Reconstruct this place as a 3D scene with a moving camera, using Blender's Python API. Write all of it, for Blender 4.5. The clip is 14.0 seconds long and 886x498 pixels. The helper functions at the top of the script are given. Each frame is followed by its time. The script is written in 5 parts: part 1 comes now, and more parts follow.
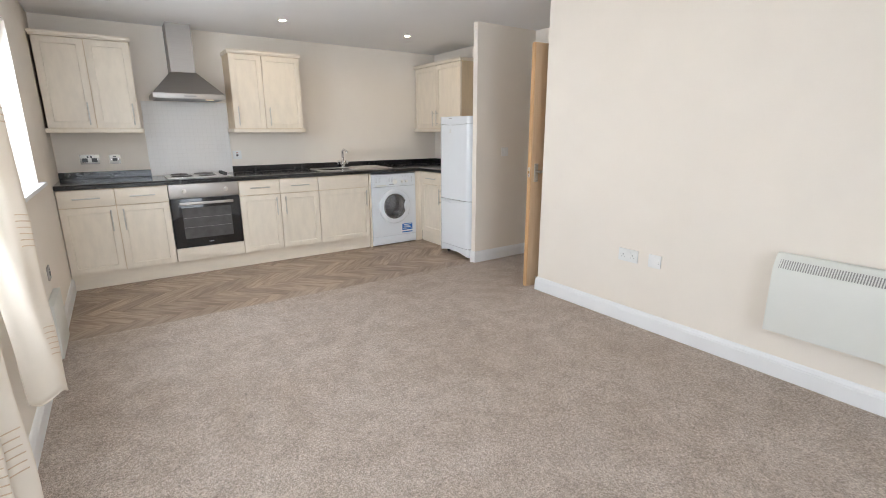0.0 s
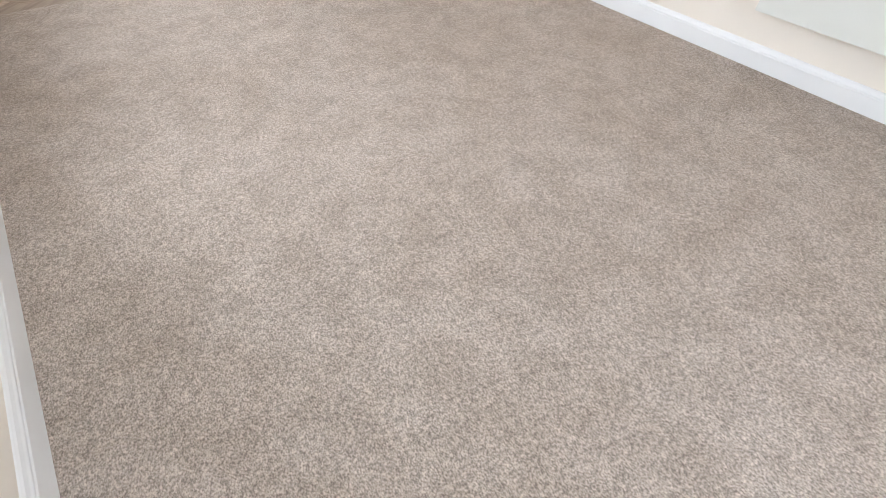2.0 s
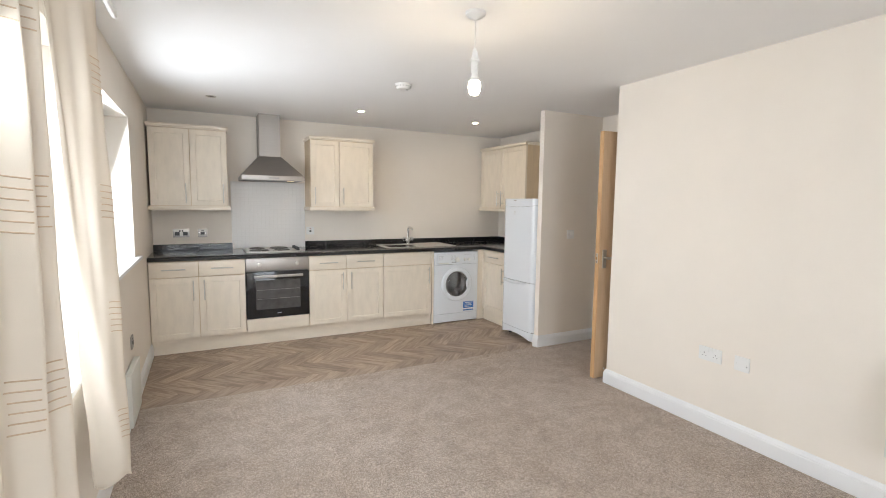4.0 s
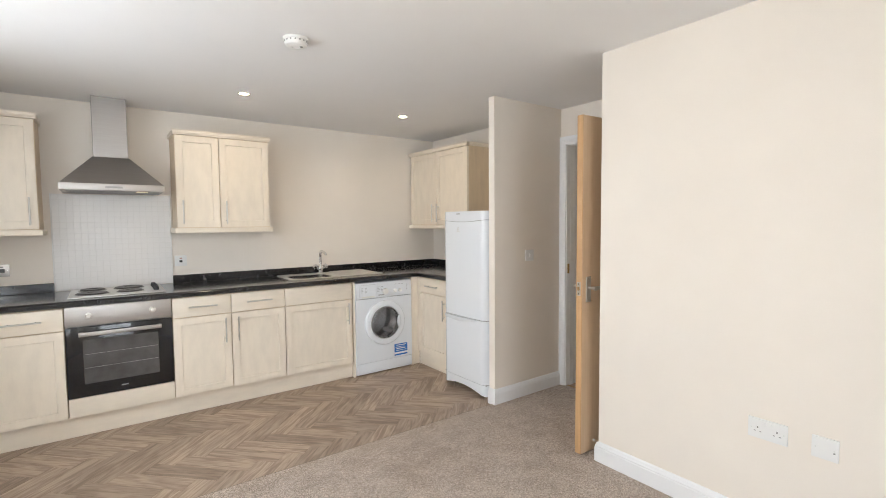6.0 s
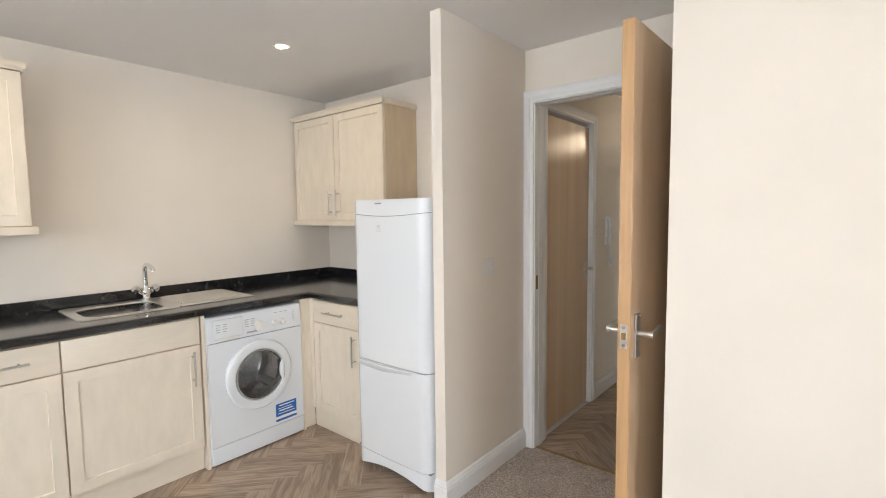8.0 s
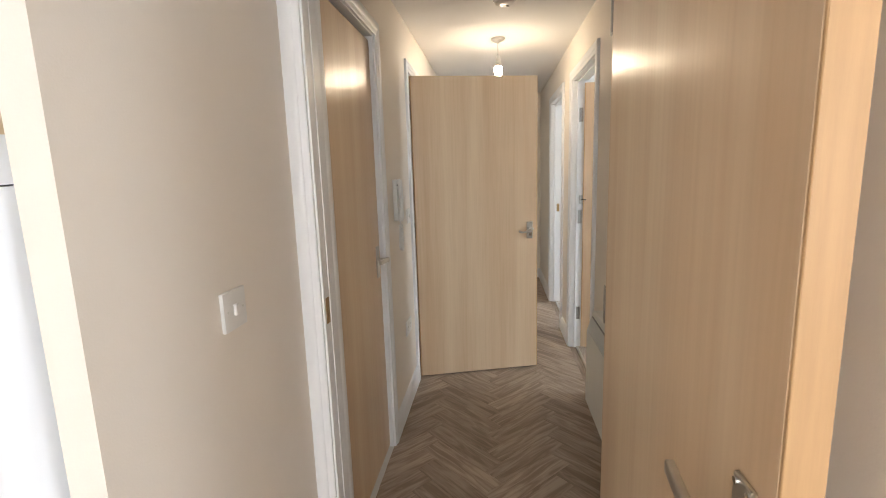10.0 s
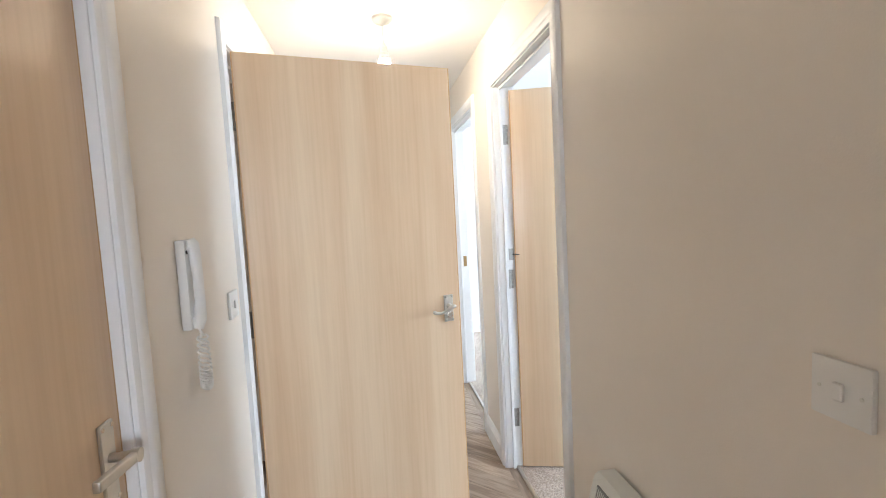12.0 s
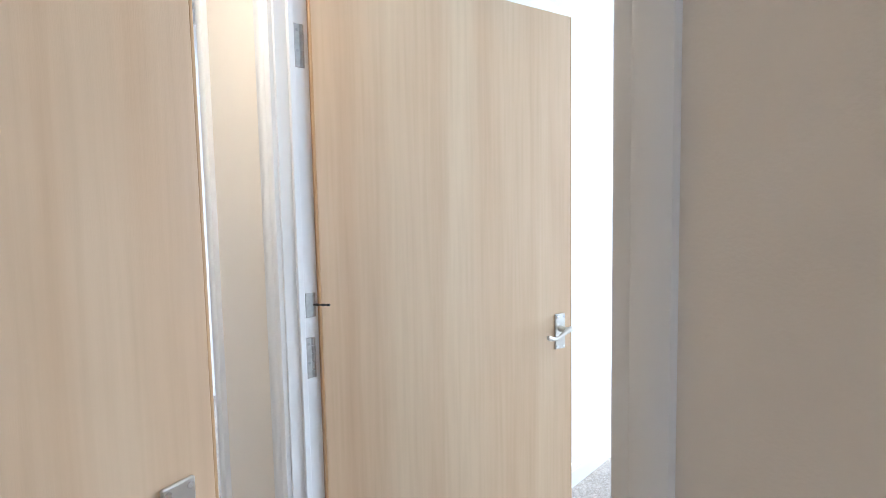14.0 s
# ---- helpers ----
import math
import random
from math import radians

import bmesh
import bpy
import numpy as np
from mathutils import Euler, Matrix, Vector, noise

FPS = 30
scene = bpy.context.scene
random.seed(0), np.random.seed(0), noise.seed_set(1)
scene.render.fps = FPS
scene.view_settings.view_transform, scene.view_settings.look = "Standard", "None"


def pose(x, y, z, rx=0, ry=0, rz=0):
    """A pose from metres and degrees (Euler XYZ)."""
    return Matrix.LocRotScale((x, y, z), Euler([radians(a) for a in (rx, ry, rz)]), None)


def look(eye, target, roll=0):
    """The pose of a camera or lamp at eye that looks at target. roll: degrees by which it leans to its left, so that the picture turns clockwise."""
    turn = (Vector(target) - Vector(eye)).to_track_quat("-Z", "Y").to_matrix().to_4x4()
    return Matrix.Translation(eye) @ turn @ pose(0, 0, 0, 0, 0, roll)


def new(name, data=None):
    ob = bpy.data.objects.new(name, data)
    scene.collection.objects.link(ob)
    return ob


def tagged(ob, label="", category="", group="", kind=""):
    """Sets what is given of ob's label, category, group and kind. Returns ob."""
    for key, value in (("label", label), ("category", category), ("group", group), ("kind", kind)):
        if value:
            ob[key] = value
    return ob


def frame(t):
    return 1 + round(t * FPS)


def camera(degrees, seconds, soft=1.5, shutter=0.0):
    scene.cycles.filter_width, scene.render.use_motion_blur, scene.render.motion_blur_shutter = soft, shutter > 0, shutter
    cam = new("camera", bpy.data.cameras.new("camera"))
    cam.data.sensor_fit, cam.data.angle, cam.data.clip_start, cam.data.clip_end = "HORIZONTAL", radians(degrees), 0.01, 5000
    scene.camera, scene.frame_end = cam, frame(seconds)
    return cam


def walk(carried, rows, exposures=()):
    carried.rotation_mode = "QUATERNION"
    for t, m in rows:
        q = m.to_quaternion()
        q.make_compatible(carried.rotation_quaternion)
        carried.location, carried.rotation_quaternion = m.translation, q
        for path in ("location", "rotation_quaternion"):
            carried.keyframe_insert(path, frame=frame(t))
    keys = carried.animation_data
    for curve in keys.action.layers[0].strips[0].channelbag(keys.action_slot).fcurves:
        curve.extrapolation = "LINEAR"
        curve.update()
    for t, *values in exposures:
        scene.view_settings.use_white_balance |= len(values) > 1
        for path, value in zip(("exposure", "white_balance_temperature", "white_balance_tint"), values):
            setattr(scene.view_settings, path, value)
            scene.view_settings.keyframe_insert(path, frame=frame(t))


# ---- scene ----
cam = camera(86.9, 14.0, soft=0.95)
PATH = [
    (0, (-0.072, 0.062, 1.318), (1.028, 1.66, 0.834), -0.2),
    (0.5, (-0.095, 0.039, 1.277), (0.949, 1.532, 0.453), 0.3),
    (1, (-0.069, 0.01, 1.18), (0.878, 1.322, 0.005), 0.5),
    (1.5, (-0.044, 0.013, 1.135), (0.832, 1.115, -0.286), 1.5),
    (2, (-0.033, 0.039, 1.158), (0.814, 1.08, -0.324), 2.5),
    (2.5, (-0.085, 0.056, 1.212), (0.795, 1.387, 0.006), 2.9),
    (3, (-0.065, 0.084, 1.332), (0.819, 1.698, 0.548), 1.7),
    (3.5, (-0.072, 0.066, 1.406), (0.804, 1.822, 1.018), 0.8),
    (3.7, (-0.074, 0.077, 1.417), (0.804, 1.857, 1.169), 0.7),
    (5.8, (0.399, 1.018, 1.394), (1.554, 2.647, 1.281), -0.8),
    (6, (0.491, 1.154, 1.389), (1.67, 2.764, 1.275), -0.5),
    (6.5, (0.697, 1.44, 1.38), (1.936, 3.001, 1.22), -0.2),
    (7, (0.9, 1.729, 1.415), (2.181, 3.259, 1.277), -0.4),
    (7.5, (1.067, 2.052, 1.384), (2.442, 3.499, 1.262), -0.7),
    (8, (1.206, 2.366, 1.399), (2.741, 3.64, 1.249), -0.7),
    (8.5, (1.486, 2.643, 1.404), (3.166, 3.72, 1.261), -1.0),
    (9, (1.729, 2.899, 1.393), (3.569, 3.662, 1.213), -1.5),
    (9.2, (1.835, 2.991, 1.416), (3.729, 3.603, 1.215), -1.8),
    (11.3, (3.092, 3.232, 1.384), (5.082, 3.102, 1.065), -1.9),
    (11.5, (3.218, 3.245, 1.383), (5.211, 3.037, 1.13), -2.5),
    (12, (3.542, 3.222, 1.405), (5.515, 2.934, 1.242), -3.0),
    (12.5, (3.889, 3.237, 1.413), (5.851, 2.861, 1.309), -2.3),
    (13, (4.222, 3.209, 1.391), (6.132, 2.626, 1.282), -1.0),
    (13.6, (4.608, 3.095, 1.402), (6.342, 2.109, 1.267), -0.5),
    (14, (4.86, 3.076, 1.369), (6.289, 1.683, 1.231), -1.1),
]
walk(cam, [(t, look(eye, to, roll)) for t, eye, to, roll in PATH], ((0, -0.25, 6050, 10), (0.5, -0.15, 5900, 10), (1, 0.02, 5950, 10), (1.6, 0.08, 5950, 10), (2.2, 0.02, 5950, 10), (3, -0.25, 6150, 10), (3.7, -0.26, 6250, 10), (6.5, -0.08, 6250, 10), (8, -0.01, 6250, 10), (9.2, 0.10, 6550, 12), (10.4, 0.6, 6200, 11), (11.5, 1.14, 5800, 10), (12.5, 0.86, 5700, 10), (13, 0.80, 5850, 10), (13.5, 0.80, 5500, 10), (14, 0.72, 5350, 10)))

# ---- light and sky ----
world = bpy.data.worlds.new("sky")
scene.world = world
world.use_nodes = True
wn = world.node_tree
sky = wn.nodes.new("ShaderNodeTexSky")
sky.sky_type = "NISHITA"
sky.sun_disc = False
sky.sun_elevation = radians(48)
sky.sun_rotation = radians(60)
wn.nodes["Background"].inputs[1].default_value = 0.15
wn.links.new(sky.outputs[0], wn.nodes["Background"].inputs[0])


def area_lamp(name, m, w, h, watts, colour):
    d = bpy.data.lights.new(name, "AREA")
    d.shape, d.size, d.size_y, d.energy, d.color = "RECTANGLE", w, h, watts, colour
    ob = new(name, d)
    ob.matrix_world = m
    return ob


sun_data = bpy.data.lights.new("sun", "SUN")
sun_data.energy, sun_data.angle, sun_data.color = 1.2, radians(12), (1.0, 0.96, 0.9)
sun = new("sun", sun_data)
sun.matrix_world = look((6, 9, 12), (2, 3, 0))

DAY = (0.94, 0.975, 1.0)
COOL = (0.86, 0.95, 1.0)
# daylight standing in the window openings
area_lamp("window_light", look((-0.74, 1.77, 1.28), (1.4, 2.45, 0.35)), 1.6, 1.0, 56, DAY)
area_lamp("window_light", look((-0.74, 3.68, 1.5), (1.2, 3.4, 0.95)), 1.0, 0.95, 34, DAY)
area_lamp("window_light", look((0.45, -2.52, 1.3), (-0.1, 1.0, 0.6)), 1.6, 1.7, 56, DAY)
area_lamp("window_light", look((4.9, -1.26, 1.5), (4.9, 1.0, 1.2)), 1.4, 1.15, 76, COOL)
area_lamp("window_light", look((7.4, -1.26, 1.5), (7.4, 1.0, 1.2)), 1.4, 1.15, 78, COOL)


# ---- materials ----
def material(name, colour, rough=0.5, metal=0.0, vary=0.0, scale=8.0, bump=0.0, bump_scale=120.0, stretch=(1, 1, 1),
             dark=None, spread=(0.35, 0.7), coords="Object", random_shift=False, specular=None, coat=0.0):
    m = bpy.data.materials.new(name)
    m.use_nodes = True
    t = m.node_tree
    b = t.nodes["Principled BSDF"]
    b.inputs["Base Color"].default_value = (*colour, 1)
    b.inputs["Roughness"].default_value = rough
    b.inputs["Metallic"].default_value = metal
    if specular is not None:
        b.inputs["Specular IOR Level"].default_value = specular
    if coat:
        b.inputs["Coat Weight"].default_value = coat
        b.inputs["Coat Roughness"].default_value = 0.15
    tc = t.nodes.new("ShaderNodeTexCoord")
    mp = t.nodes.new("ShaderNodeMapping")
    mp.inputs["Scale"].default_value = stretch
    t.links.new(tc.outputs[coords], mp.inputs["Vector"])
    if random_shift:
        oi = t.nodes.new("ShaderNodeObjectInfo")
        mul = t.nodes.new("ShaderNodeVectorMath")
        mul.operation = "SCALE"
        mul.inputs[0].default_value = (7.0, 13.0, 5.0)
        t.links.new(oi.outputs["Random"], mul.inputs["Scale"])
        t.links.new(mul.outputs[0], mp.inputs["Location"])
    if vary or dark:
        n1 = t.nodes.new("ShaderNodeTexNoise")
        n1.inputs["Scale"].default_value = scale
        n1.inputs["Detail"].default_value = 6
        n1.inputs["Roughness"].default_value = 0.6
        t.links.new(mp.outputs[0], n1.inputs["Vector"])
        ramp = t.nodes.new("ShaderNodeValToRGB")
        low = dark or tuple(c * (1 - vary) for c in colour)
        ramp.color_ramp.elements[0].color = (*low, 1)
        ramp.color_ramp.elements[1].color = (*colour, 1)
        ramp.color_ramp.elements[0].position, ramp.color_ramp.elements[1].position = spread
        t.links.new(n1.outputs["Fac"], ramp.inputs["Fac"])
        t.links.new(ramp.outputs["Color"], b.inputs["Base Color"])
        rr = t.nodes.new("ShaderNodeMapRange")
        rr.inputs["To Min"].default_value = min(1, rough * 1.12)
        rr.inputs["To Max"].default_value = rough * 0.9
        t.links.new(n1.outputs["Fac"], rr.inputs["Value"])
        t.links.new(rr.outputs[0], b.inputs["Roughness"])
    if bump:
        n2 = t.nodes.new("ShaderNodeTexNoise")
        n2.inputs["Scale"].default_value = bump_scale
        n2.inputs["Detail"].default_value = 3
        t.links.new(mp.outputs[0], n2.inputs["Vector"])
        bp = t.nodes.new("ShaderNodeBump")
        bp.inputs["Strength"].default_value = bump
        bp.inputs["Distance"].default_value = 0.003
        t.links.new(n2.outputs["Fac"], bp.inputs["Height"])
        t.links.new(bp.outputs[0], b.inputs["Normal"])
    return m


def nodes_of(m):
    return m.node_tree, m.node_tree.nodes["Principled BSDF"]


def emitter(name, colour, strength):
    m = bpy.data.materials.new(name)
    m.use_nodes = True
    b = m.node_tree.nodes["Principled BSDF"]
    b.inputs["Base Color"].default_value = (*colour, 1)
    b.inputs["Emission Color"].default_value = (*colour, 1)
    b.inputs["Emission Strength"].default_value = strength
    return m


PAINT = material("cream_wall_paint", (0.858, 0.80, 0.722), 0.85, vary=0.035, scale=2.2, bump=0.12, bump_scale=260)
PALE = material("white_wall_paint", (0.80, 0.80, 0.79), 0.85, vary=0.03, scale=2.2, bump=0.12, bump_scale=260)
CEIL = material("white_ceiling_paint", (0.885, 0.88, 0.875), 0.9, vary=0.02, scale=1.5, bump=0.1, bump_scale=200)
TRIM = material("white_gloss_paint", (0.84, 0.85, 0.86), 0.38, vary=0.02, scale=5, bump=0.02, bump_scale=60)
PLASTIC = material("white_plastic", (0.82, 0.82, 0.80), 0.35, vary=0.015, scale=10)
APPLIANCE = material("white_enamel", (0.79, 0.825, 0.865), 0.24, vary=0.012, scale=3, coat=0.3)
HEATER = material("off_white_enamelled_steel", (0.72, 0.73, 0.69), 0.45, vary=0.02, scale=6)
GREY = material("grey_plastic", (0.30, 0.30, 0.29), 0.5, vary=0.1, scale=20)
DARK = material("black_plastic", (0.02, 0.02, 0.022), 0.4, vary=0.3, scale=20)
STEEL = material("brushed_stainless_steel", (0.39, 0.372, 0.355), 0.45, 1.0, vary=0.05, scale=14, stretch=(0.4, 0.4, 14), bump=0.03, bump_scale=80)
STEEL_H = material("brushed_steel_plate", (0.47, 0.45, 0.43), 0.42, 1.0, vary=0.05, scale=14, stretch=(0.3, 14, 14), bump=0.03, bump_scale=80)
SINKSTEEL = material("satin_sink_steel", (0.70, 0.69, 0.67), 0.36, 1.0, vary=0.015, scale=20)
DRUM = material("perforated_drum_steel", (0.75, 0.75, 0.76), 0.3, 1.0, vary=0.35, scale=45, bump=0.3, bump_scale=70)
NICKEL = material("satin_nickel", (0.62, 0.60, 0.56), 0.33, 1.0, vary=0.08, scale=30)
CHROME = material("polished_chrome", (0.80, 0.80, 0.80), 0.1, 1.0, vary=0.06, scale=15)
HINGE = material("zinc_hinge_metal", (0.46, 0.45, 0.43), 0.3, 1.0, vary=0.25, scale=60)
BLACKGLASS = material("black_oven_glass", (0.008, 0.009, 0.012), 0.06, vary=0.2, scale=6, coat=0.5)
OVENWIN = material("smoked_oven_window", (0.10, 0.098, 0.098), 0.12, vary=0.4, scale=9, coat=0.5)
RING = material("iron_hotplate", (0.06, 0.055, 0.052), 0.34, vary=0.35, scale=25, bump=0.1)
BLUE = material("blue_printed_paper", (0.02, 0.16, 0.52), 0.5, vary=0.08, scale=30)
INK = material("grey_print", (0.40, 0.41, 0.43), 0.6)
LINE = material("dark_seam", (0.10, 0.09, 0.075), 0.8)
BRASS = material("worn_brass", (0.45, 0.30, 0.14), 0.4, 1.0, vary=0.3, scale=60)
GROUT = material("white_grout", (0.73, 0.715, 0.69), 0.85, vary=0.06, scale=40)
TILE = material("white_glazed_tile", (0.765, 0.75, 0.73), 0.33, vary=0.03, scale=8, coat=0.1)
UPVC = material("white_upvc", (0.82, 0.83, 0.83), 0.3, vary=0.015, scale=6)
LIPPING = material("beech_edge_lipping", (0.62, 0.385, 0.19), 0.45, vary=0.16, scale=3, stretch=(18, 18, 1.2), bump=0.04, bump_scale=40)
CARCASS = material("maple_foil_carcass", (0.74, 0.595, 0.41), 0.42, vary=0.14, scale=3.0, stretch=(9, 9, 1.2))
FOIL = material("pale_maple_foil", (0.83, 0.75, 0.63), 0.38, vary=0.085, scale=3.2, stretch=(5, 5, 1.6), spread=(0.3, 0.62), bump=0.03, bump_scale=30, random_shift=True)
FOIL_H = material("pale_maple_foil_level_grain", (0.82, 0.74, 0.62), 0.38, vary=0.085, scale=3.2, stretch=(1.6, 5, 5), spread=(0.3, 0.62), bump=0.03, bump_scale=30, random_shift=True)


def worktop_material():
    m = material("black_speckled_laminate", (0.012, 0.012, 0.014), 0.14, coat=0.3)
    t, b = nodes_of(m)
    tc = t.nodes.new("ShaderNodeTexCoord")
    v = t.nodes.new("ShaderNodeTexNoise")
    v.inputs["Scale"].default_value, v.inputs["Detail"].default_value, v.inputs["Distortion"].default_value = 22, 5, 1.2
    t.links.new(tc.outputs["Object"], v.inputs["Vector"])
    r = t.nodes.new("ShaderNodeValToRGB")
    r.color_ramp.elements[0].position, r.color_ramp.elements[1].position = 0.60, 0.80
    r.color_ramp.elements[0].color, r.color_ramp.elements[1].color = (0.012, 0.012, 0.014, 1), (0.13, 0.125, 0.125, 1)
    t.links.new(v.outputs["Fac"], r.inputs["Fac"])
    t.links.new(r.outputs[0], b.inputs["Base Color"])
    return m


WORKTOP = worktop_material()


def veneer_material():
    """Flat-cut maple veneer: long upright bands, fine pores, small blemishes."""
    m = material("maple_door_veneer", (0.66, 0.48, 0.31), 0.28, bump=0.05, bump_scale=30, stretch=(30, 30, 1.0), random_shift=True)
    t, b = nodes_of(m)
    mp = next(n for n in t.nodes if n.type == "MAPPING")
    tc = next(n for n in t.nodes if n.type == "TEX_COORD")
    broad = t.nodes.new("ShaderNodeMapping")
    broad.inputs["Scale"].default_value = (8, 8, 0.3)
    t.links.new(tc.outputs["Object"], broad.inputs["Vector"])
    n1 = t.nodes.new("ShaderNodeTexNoise")
    n1.inputs["Scale"].default_value, n1.inputs["Detail"].default_value, n1.inputs["Distortion"].default_value = 1.0, 8, 0.5
    t.links.new(broad.outputs[0], n1.inputs["Vector"])
    n2 = t.nodes.new("ShaderNodeTexNoise")
    n2.inputs["Scale"].default_value, n2.inputs["Detail"].default_value = 3.0, 5
    t.links.new(mp.outputs[0], n2.inputs["Vector"])
    r1 = t.nodes.new("ShaderNodeValToRGB")
    r1.color_ramp.elements[0].position, r1.color_ramp.elements[1].position = 0.3, 0.7
    r1.color_ramp.elements[0].color, r1.color_ramp.elements[1].color = (0.63, 0.44, 0.275, 1), (0.735, 0.575, 0.395, 1)
    t.links.new(n1.outputs["Fac"], r1.inputs["Fac"])
    r2 = t.nodes.new("ShaderNodeValToRGB")
    r2.color_ramp.elements[0].position, r2.color_ramp.elements[1].position = 0.25, 0.6
    r2.color_ramp.elements[0].color, r2.color_ramp.elements[1].color = (0.93, 0.915, 0.89, 1), (1, 1, 1, 1)
    t.links.new(n2.outputs["Fac"], r2.inputs["Fac"])
    mix = t.nodes.new("ShaderNodeMix")
    mix.data_type, mix.blend_type = "RGBA", "MULTIPLY"
    mix.inputs["Factor"].default_value = 1.0
    t.links.new(r1.outputs[0], mix.inputs["A"])
    t.links.new(r2.outputs[0], mix.inputs["B"])
    t.links.new(mix.outputs["Result"], b.inputs["Base Color"])
    return m


VENEER = veneer_material()


def carpet_material():
    m = material("taupe_pile_carpet", (0.37, 0.31, 0.26), 1.0, specular=0.05)
    t, b = nodes_of(m)
    tc = t.nodes.new("ShaderNodeTexCoord")
    b.inputs["Sheen Weight"].default_value = 0.0
    b.inputs["Sheen Roughness"].default_value = 0.6

    def tex(scale, detail, stretch=(1, 1, 1)):
        mp = t.nodes.new("ShaderNodeMapping")
        mp.inputs["Scale"].default_value = stretch
        t.links.new(tc.outputs["Object"], mp.inputs["Vector"])
        n = t.nodes.new("ShaderNodeTexNoise")
        n.inputs["Scale"].default_value, n.inputs["Detail"].default_value = scale, detail
        t.links.new(mp.outputs[0], n.inputs["Vector"])
        return n

    tuft = tex(235, 3, (1.15, 0.75, 1))
    clump = tex(85, 3)
    shade = tex(7, 9)
    broad = tex(1.6, 3)
    r = t.nodes.new("ShaderNodeValToRGB")
    r.color_ramp.elements[0].position, r.color_ramp.elements[1].position = 0.34, 0.66
    r.color_ramp.elements[0].color, r.color_ramp.elements[1].color = (0.325, 0.28, 0.246, 1), (0.80, 0.708, 0.63, 1)
    t.links.new(tuft.outputs["Fac"], r.inputs["Fac"])
    last = r.outputs[0]
    for n, lo in ((clump, 0.80), (shade, 0.88), (broad, 0.95)):
        k = t.nodes.new("ShaderNodeValToRGB")
        k.color_ramp.elements[0].position, k.color_ramp.elements[1].position = 0.38, 0.62
        k.color_ramp.elements[0].color, k.color_ramp.elements[1].color = (lo, lo * 0.985, lo * 0.97, 1), (1, 1, 1, 1)
        t.links.new(n.outputs["Fac"], k.inputs["Fac"])
        mix = t.nodes.new("ShaderNodeMix")
        mix.data_type, mix.blend_type = "RGBA", "MULTIPLY"
        mix.inputs["Factor"].default_value = 1.0
        t.links.new(last, mix.inputs["A"])
        t.links.new(k.outputs[0], mix.inputs["B"])
        last = mix.outputs["Result"]
    t.links.new(last, b.inputs["Base Color"])
    bp = t.nodes.new("ShaderNodeBump")
    bp.inputs["Strength"].default_value, bp.inputs["Distance"].default_value = 0.9, 0.006
    t.links.new(tuft.outputs["Fac"], bp.inputs["Height"])
    t.links.new(bp.outputs[0], b.inputs["Normal"])
    return m


CARPET = carpet_material()


def plank_material():
    m = material("brown_oak_vinyl_plank", (0.30, 0.22, 0.15), 0.42)
    t, b = nodes_of(m)
    tc = t.nodes.new("ShaderNodeTexCoord")
    oi = t.nodes.new("ShaderNodeObjectInfo")
    shift = t.nodes.new("ShaderNodeVectorMath")
    shift.operation = "SCALE"
    shift.inputs[0].default_value = (17.0, 9.0, 3.0)
    t.links.new(oi.outputs["Random"], shift.inputs["Scale"])
    mp = t.nodes.new("ShaderNodeMapping")
    mp.inputs["Scale"].default_value = (2.8, 24, 1)
    t.links.new(tc.outputs["Object"], mp.inputs["Vector"])
    t.links.new(shift.outputs[0], mp.inputs["Location"])
    n = t.nodes.new("ShaderNodeTexNoise")
    n.inputs["Scale"].default_value, n.inputs["Detail"].default_value, n.inputs["Distortion"].default_value = 1.6, 8, 1.1
    t.links.new(mp.outputs[0], n.inputs["Vector"])
    r = t.nodes.new("ShaderNodeValToRGB")
    r.color_ramp.elements[0].position, r.color_ramp.elements[1].position = 0.35, 0.63
    r.color_ramp.elements[0].color, r.color_ramp.elements[1].color = (0.265, 0.195, 0.145, 1), (0.465, 0.37, 0.285, 1)
    t.links.new(n.outputs["Fac"], r.inputs["Fac"])
    tone = t.nodes.new("ShaderNodeValToRGB")
    tone.color_ramp.elements[0].color, tone.color_ramp.elements[1].color = (0.77, 0.755, 0.74, 1), (1.10, 1.09, 1.08, 1)
    t.links.new(oi.outputs["Random"], tone.inputs["Fac"])
    mix = t.nodes.new("ShaderNodeMix")
    mix.data_type, mix.blend_type = "RGBA", "MULTIPLY"
    mix.inputs["Factor"].default_value = 1.0
    t.links.new(r.outputs[0], mix.inputs["A"])
    t.links.new(tone.outputs[0], mix.inputs["B"])
    t.links.new(mix.outputs["Result"], b.inputs["Base Color"])
    bp = t.nodes.new("ShaderNodeBump")
    bp.inputs["Strength"].default_value, bp.inputs["Distance"].default_value = 0.15, 0.002
    t.links.new(n.outputs["Fac"], bp.inputs["Height"])
    t.links.new(bp.outputs[0], b.inputs["Normal"])
    return m


PLANK = plank_material()


def glass_material():
    m = bpy.data.materials.new("clear_glass")
    m.use_nodes = True
    b = m.node_tree.nodes["Principled BSDF"]
    b.inputs["Transmission Weight"].default_value = 1.0
    b.inputs["Roughness"].default_value = 0.0
    b.inputs["IOR"].default_value = 1.45
    return m


GLASS = glass_material()
SMOKED = glass_material()
SMOKED.name = "smoked_glass"
SMOKED.node_tree.nodes["Principled BSDF"].inputs["Base Color"].default_value = (0.9, 0.9, 0.91, 1)


